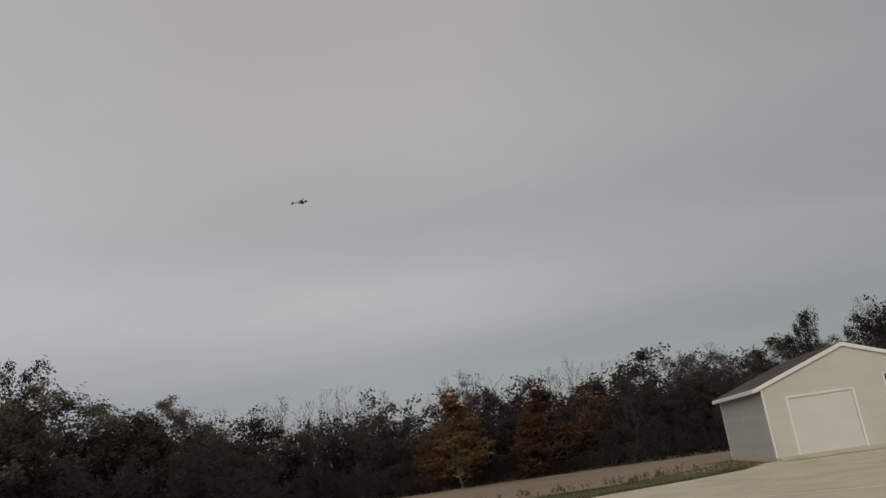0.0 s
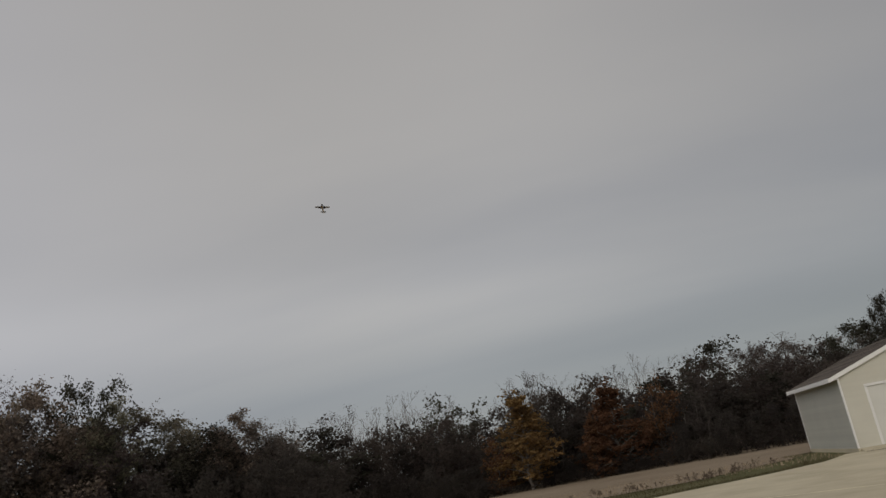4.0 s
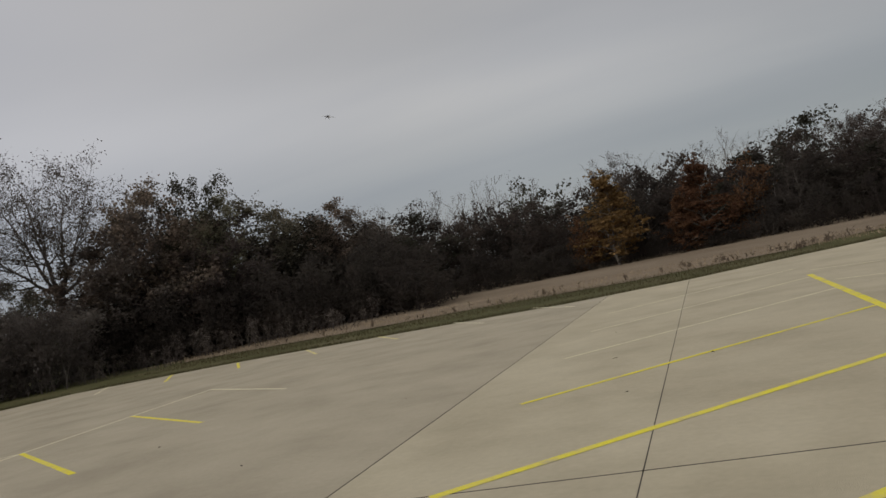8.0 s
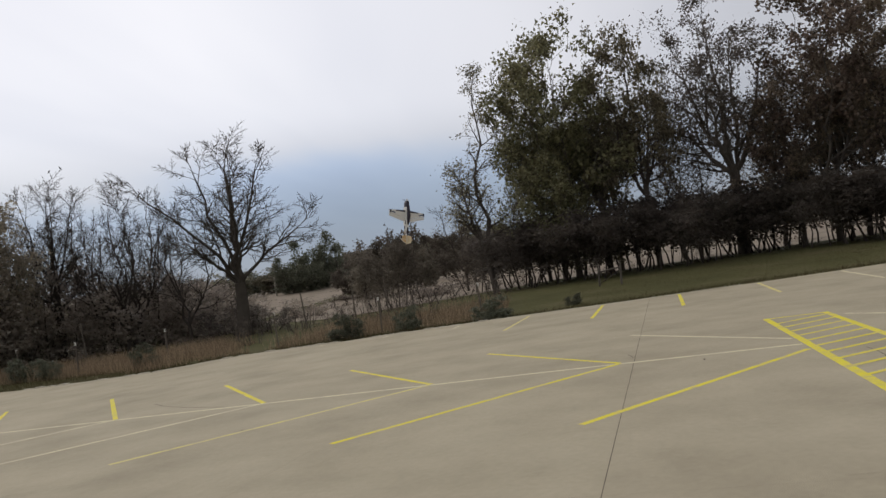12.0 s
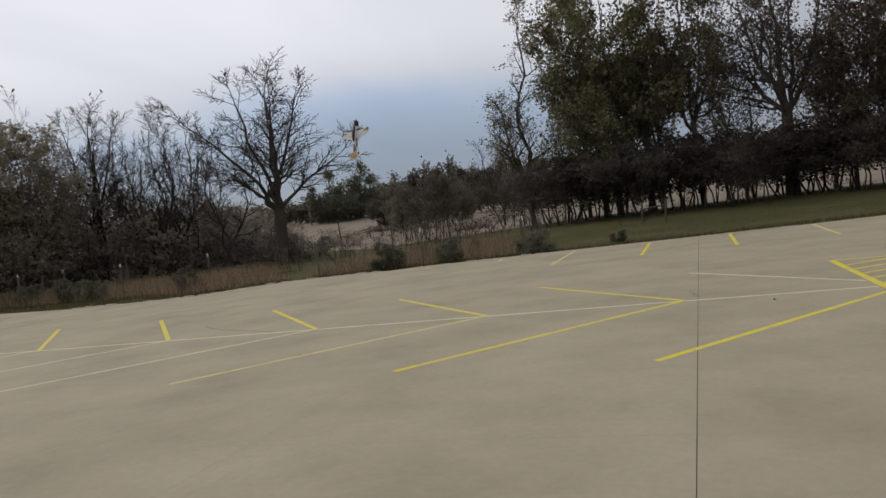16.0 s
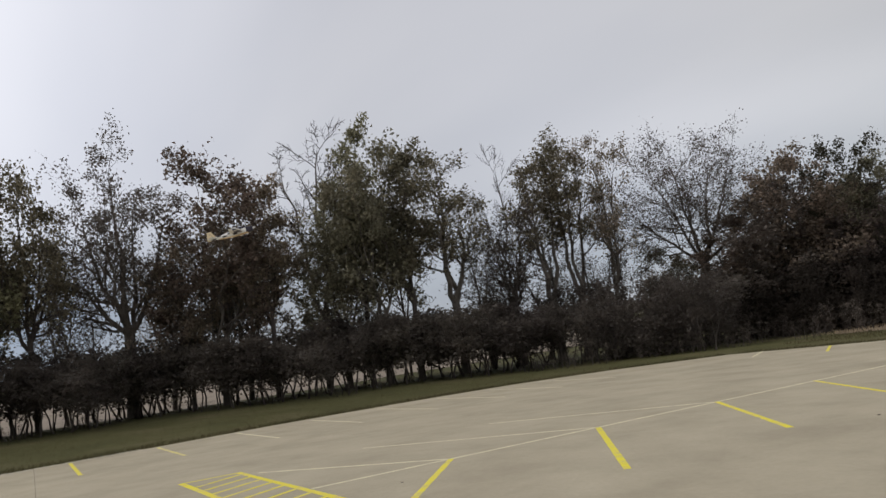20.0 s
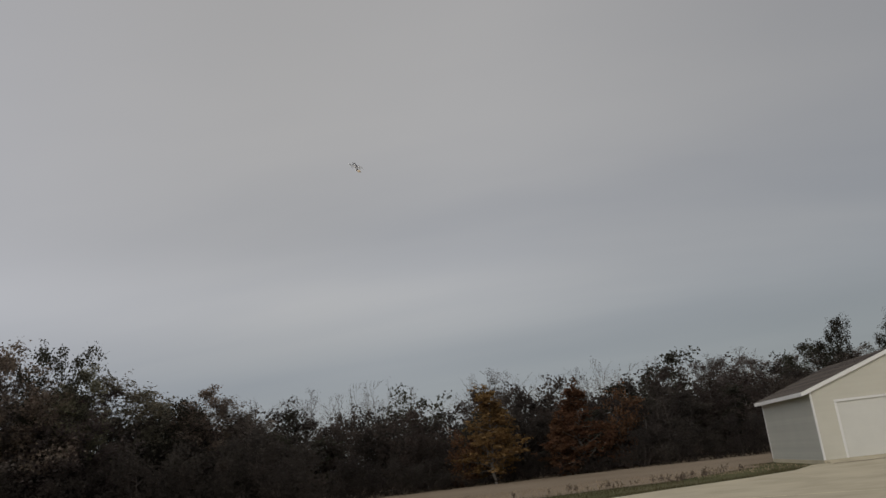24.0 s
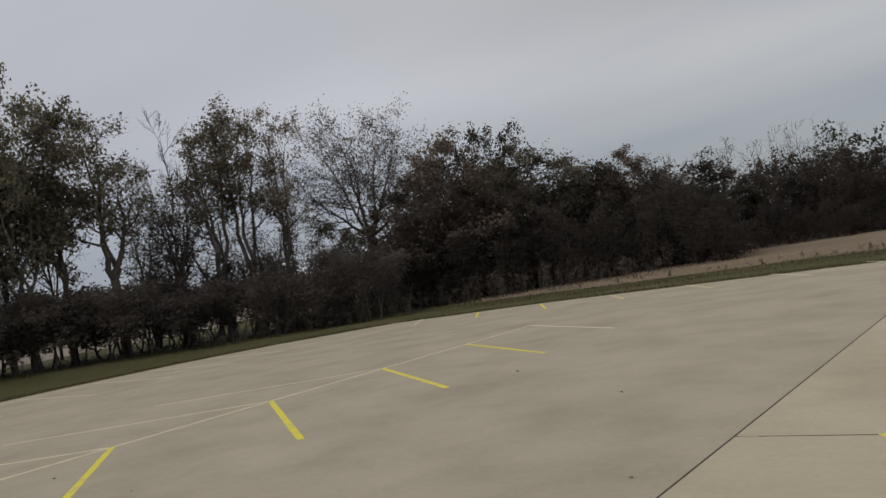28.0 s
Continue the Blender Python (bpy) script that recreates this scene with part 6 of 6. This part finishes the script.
    slab_part([(-0.568, 0.205), (-0.64, 0.20), (-0.66, -0.03), (-0.568, -0.04)], -0.006, 0.006, "foam_cream", "rudder", p, True)
    return p


plane = build_plane()


def motions():
    flight = [
(0.000, -1.61, 52.49, 21.99, 179.9, -4.5, 100.8),
        (0.500, 2.05, 57.38, 22.72, 175.8, -11.4, 109.1),
        (1.000, 5.51, 59.82, 23.45, 148.1, -5.9, 128.0),
        (1.267, 6.11, 62.56, 24.89, 109.6, 38.0, 95.0),
        (1.500, 6.70, 65.31, 26.32, 37.2, 35.1, 26.9),
        (1.733, 5.33, 65.78, 27.49, 50.0, -12.8, 76.5),
        (2.000, 3.95, 66.25, 28.65, 10.1, -49.9, 145.8),
        (2.267, 2.03, 64.83, 28.68, -125.0, -81.7, -53.6),
        (2.500, 0.11, 63.40, 28.72, -135.0, -35.5, -16.6),
        (3.000, -6.91, 73.75, 31.84, -158.3, 2.9, 11.7),
        (3.167, -7.30, 72.57, 30.78, -150.0, -52.3, -9.0),
        (3.333, -7.68, 71.39, 29.72, -27.4, -63.7, -140.4),
        (3.500, -8.07, 70.21, 28.66, -9.3, -9.6, -169.4),
        (4.000, -5.58, 56.95, 24.63, 18.2, -9.8, -168.0),
        (4.500, -4.67, 53.39, 28.36, 68.8, -8.9, -155.8),
        (5.200, -5.14, 50.28, 29.42, 117.0, -1.7, -136.6),
        (5.433, -5.30, 50.25, 29.34, 90.7, 29.1, 177.0),
        (5.667, -5.47, 50.21, 29.26, 45.8, 25.9, 115.5),
        (5.900, -5.63, 50.17, 29.18, 24.1, -7.9, 72.1),
        (6.500, -5.79, 48.51, 27.61, 0.3, -13.8, 98.3),
        (6.800, -9.10, 49.65, 27.44, -55.6, -20.1, 89.1),
        (6.900, -10.32, 50.64, 26.71, -64.7, -1.8, 52.3),
        (7.000, -11.53, 51.63, 25.98, -83.0, 7.2, 13.0),
        (7.167, -12.81, 53.91, 24.58, -77.6, 33.9, 65.8),
        (7.333, -14.09, 56.19, 23.17, -44.5, 42.0, 137.4),
        (7.500, -15.36, 58.47, 21.76, -24.0, 21.0, -160.8),
        (8.000, -16.45, 63.60, 18.06, -6.7, -17.7, -167.2),
        (8.500, -13.72, 56.80, 14.05, -4.0, -43.3, -175.1),
        (9.000, -11.65, 46.17, 10.20, -5.8, -30.6, -173.2),
        (9.500, -10.68, 36.68, 8.17, -0.4, -34.1, 169.6),
        (10.000, -9.89, 26.48, 6.88, 4.8, -3.5, 135.6),
        (10.500, -10.32, 17.93, 6.55, 3.5, -1.5, 146.1),
        (11.000, -9.27, 7.56, 4.76, -1.8, -10.8, 165.1),
        (11.300, -9.27, 1.33, 3.53, -8.7, -14.2, -179.5),
        (11.500, -8.63, -2.24, 2.89, 5.9, -14.0, -179.9),
        (11.600, -8.64, -3.32, 2.91, 16.2, -13.9, -179.9),
        (11.700, -8.54, -4.60, 2.78, 52.1, -37.4, 130.1),
        (11.800, -8.44, -5.88, 2.66, 96.0, -24.0, 73.1),
        (11.900, -8.64, -7.24, 3.02, 88.3, -7.8, 110.8),
        (12.000, -8.84, -8.61, 3.38, 92.0, 9.7, 146.4),
        (12.300, -9.01, -9.72, 3.93, 84.5, 8.0, 105.5),
        (12.500, -9.18, -10.76, 3.99, 83.0, 7.8, 108.6),
        (13.200, -9.63, -11.01, 4.37, 71.9, -2.8, 54.5),
        (13.533, -9.88, -11.12, 4.37, 78.6, -13.9, 11.2),
        (13.900, -10.13, -11.22, 4.37, 91.6, -17.1, -34.5),
        (14.500, -10.17, -11.34, 3.94, 99.5, 6.0, -78.6),
        (14.800, -10.17, -11.42, 3.97, 91.5, 11.5, -122.1),
        (15.000, -10.17, -11.48, 3.94, 80.7, 4.6, -158.9),
        (15.200, -10.14, -11.62, 4.01, 81.9, -0.1, 148.2),
        (15.400, -10.11, -11.74, 4.12, 81.8, 1.9, 115.7),
        (15.800, -10.11, -11.81, 4.19, 81.8, 6.0, 107.5),
        (16.000, -10.53, -12.15, 4.31, 78.4, -0.3, 61.2),
        (16.200, -11.09, -12.19, 4.23, 78.2, 2.4, 38.9),
        (16.400, -11.22, -11.98, 4.06, 73.3, -0.9, 19.6),
        (16.800, -11.50, -11.33, 3.87, 73.0, -2.6, 11.5),
        (17.000, -11.69, -10.78, 3.85, 74.7, -4.6, 3.4),
        (17.200, -12.27, -10.61, 3.89, 78.3, -0.7, -21.8),
        (17.400, -13.82, -10.62, 4.02, 56.8, 14.9, -48.1),
        (17.800, -15.98, -10.44, 4.24, 40.0, -7.1, -81.6),
        (18.000, -16.08, -10.15, 4.24, 41.5, -16.6, -76.8),
        (18.300, -15.39, -8.97, 4.01, 63.2, -36.1, -76.4),
        (18.600, -13.65, -7.58, 4.08, 80.1, -49.4, -74.6),
        (18.800, -14.77, -6.97, 4.45, 33.3, -39.8, -18.0),
        (19.000, -15.93, -6.18, 4.38, 25.7, 14.1, 8.1),
        (19.400, -15.19, -3.03, 4.82, 28.4, 41.7, 4.4),
        (19.700, -11.05, -0.49, 4.92, 18.1, 29.6, -14.1),
        (20.000, -8.44, 2.22, 5.42, 8.6, 1.3, -30.8),
        (20.133, -7.25, 3.83, 5.66, 5.7, -40.3, -39.0),
        (20.300, -6.06, 5.44, 5.89, 27.8, -81.3, -68.8),
        (20.467, -5.01, 7.14, 5.99, 171.9, -61.5, 142.8),
        (20.600, -3.95, 8.83, 6.08, 173.9, -25.6, 135.6),
        (21.000, -0.45, 13.73, 6.14, 152.0, -9.9, 122.2),
        (21.200, -0.74, 18.00, 7.50, 147.5, -11.4, 118.2),
        (21.300, -0.02, 19.28, 8.27, 140.5, 13.2, 91.1),
        (21.400, 0.70, 20.56, 9.04, 120.4, 30.8, 56.4),
        (21.600, 1.91, 22.58, 11.18, 80.0, 22.8, -18.6),
        (21.667, 2.19, 22.80, 11.84, 46.0, 20.4, -71.1),
        (21.733, 2.48, 23.02, 12.49, 26.3, -4.7, -113.6),
        (21.800, 2.76, 23.24, 13.14, 28.2, -36.3, -154.0),
        (21.900, 3.32, 23.58, 14.04, 2.7, -0.6, -115.8),
        (22.000, 3.87, 23.91, 14.93, 1.9, 42.3, -86.4),
        (22.200, 4.83, 26.16, 15.46, -63.6, 32.1, -96.5),
        (22.300, 5.33, 27.33, 15.56, -84.2, 24.7, -147.3),
        (22.400, 5.84, 28.49, 15.67, -91.5, 6.5, 169.8),
        (22.500, 6.59, 29.75, 15.58, -93.5, 12.7, 163.7),
        (22.733, 5.76, 33.48, 16.86, -69.5, -5.2, 125.7),
        (22.967, 4.92, 37.20, 18.13, -39.7, -3.3, 83.9),
        (23.200, 4.09, 40.93, 19.41, -17.8, 17.2, 47.1),
        (23.900, 0.21, 51.59, 23.86, 48.8, 2.6, 41.7),
        (24.200, -1.16, 54.16, 24.97, 75.1, 6.2, 76.3),
        (24.500, -2.53, 56.72, 26.08, 98.9, -5.5, 108.9),
        (24.600, -2.32, 54.85, 25.36, 84.1, -29.4, 165.4),
        (24.700, -2.10, 52.98, 24.63, 52.5, -28.0, -127.3),
        (24.800, -1.89, 51.12, 23.90, 40.1, -3.0, -72.0),
        (24.900, -1.88, 50.29, 23.20, 108.3, -2.5, -83.5),
        (25.000, -1.88, 49.47, 22.49, 175.9, 8.4, -87.4),
        (25.167, -3.05, 49.98, 22.13, 177.7, 68.1, -87.6),
        (25.333, -4.22, 50.50, 21.78, -3.2, 52.2, 90.0),
        (25.500, -5.39, 51.02, 21.42, -1.6, -7.4, 89.2),
        (26.000, -9.14, 48.50, 18.22, -8.1, -11.5, 93.4),
        (26.167, -10.70, 47.26, 17.39, -15.7, 47.5, 90.2),
        (26.333, -12.27, 46.03, 16.57, -169.6, 71.8, -60.9),
        (26.500, -13.83, 44.79, 15.74, 173.1, 13.4, -74.9),
        (26.733, -17.44, 44.97, 15.94, -134.9, 77.1, -38.7),
        (27.000, -21.06, 45.15, 16.14, -6.7, 29.5, 75.2),
        (27.500, -28.67, 47.12, 16.35, 4.7, -7.7, 62.9),
        (28.000, -35.05, 47.43, 14.84, 3.5, 7.2, 103.7),
    ]
    walk(plane, [(t, pose(x, y, z, a, b, c)) for t, x, y, z, a, b, c in flight])


motions()
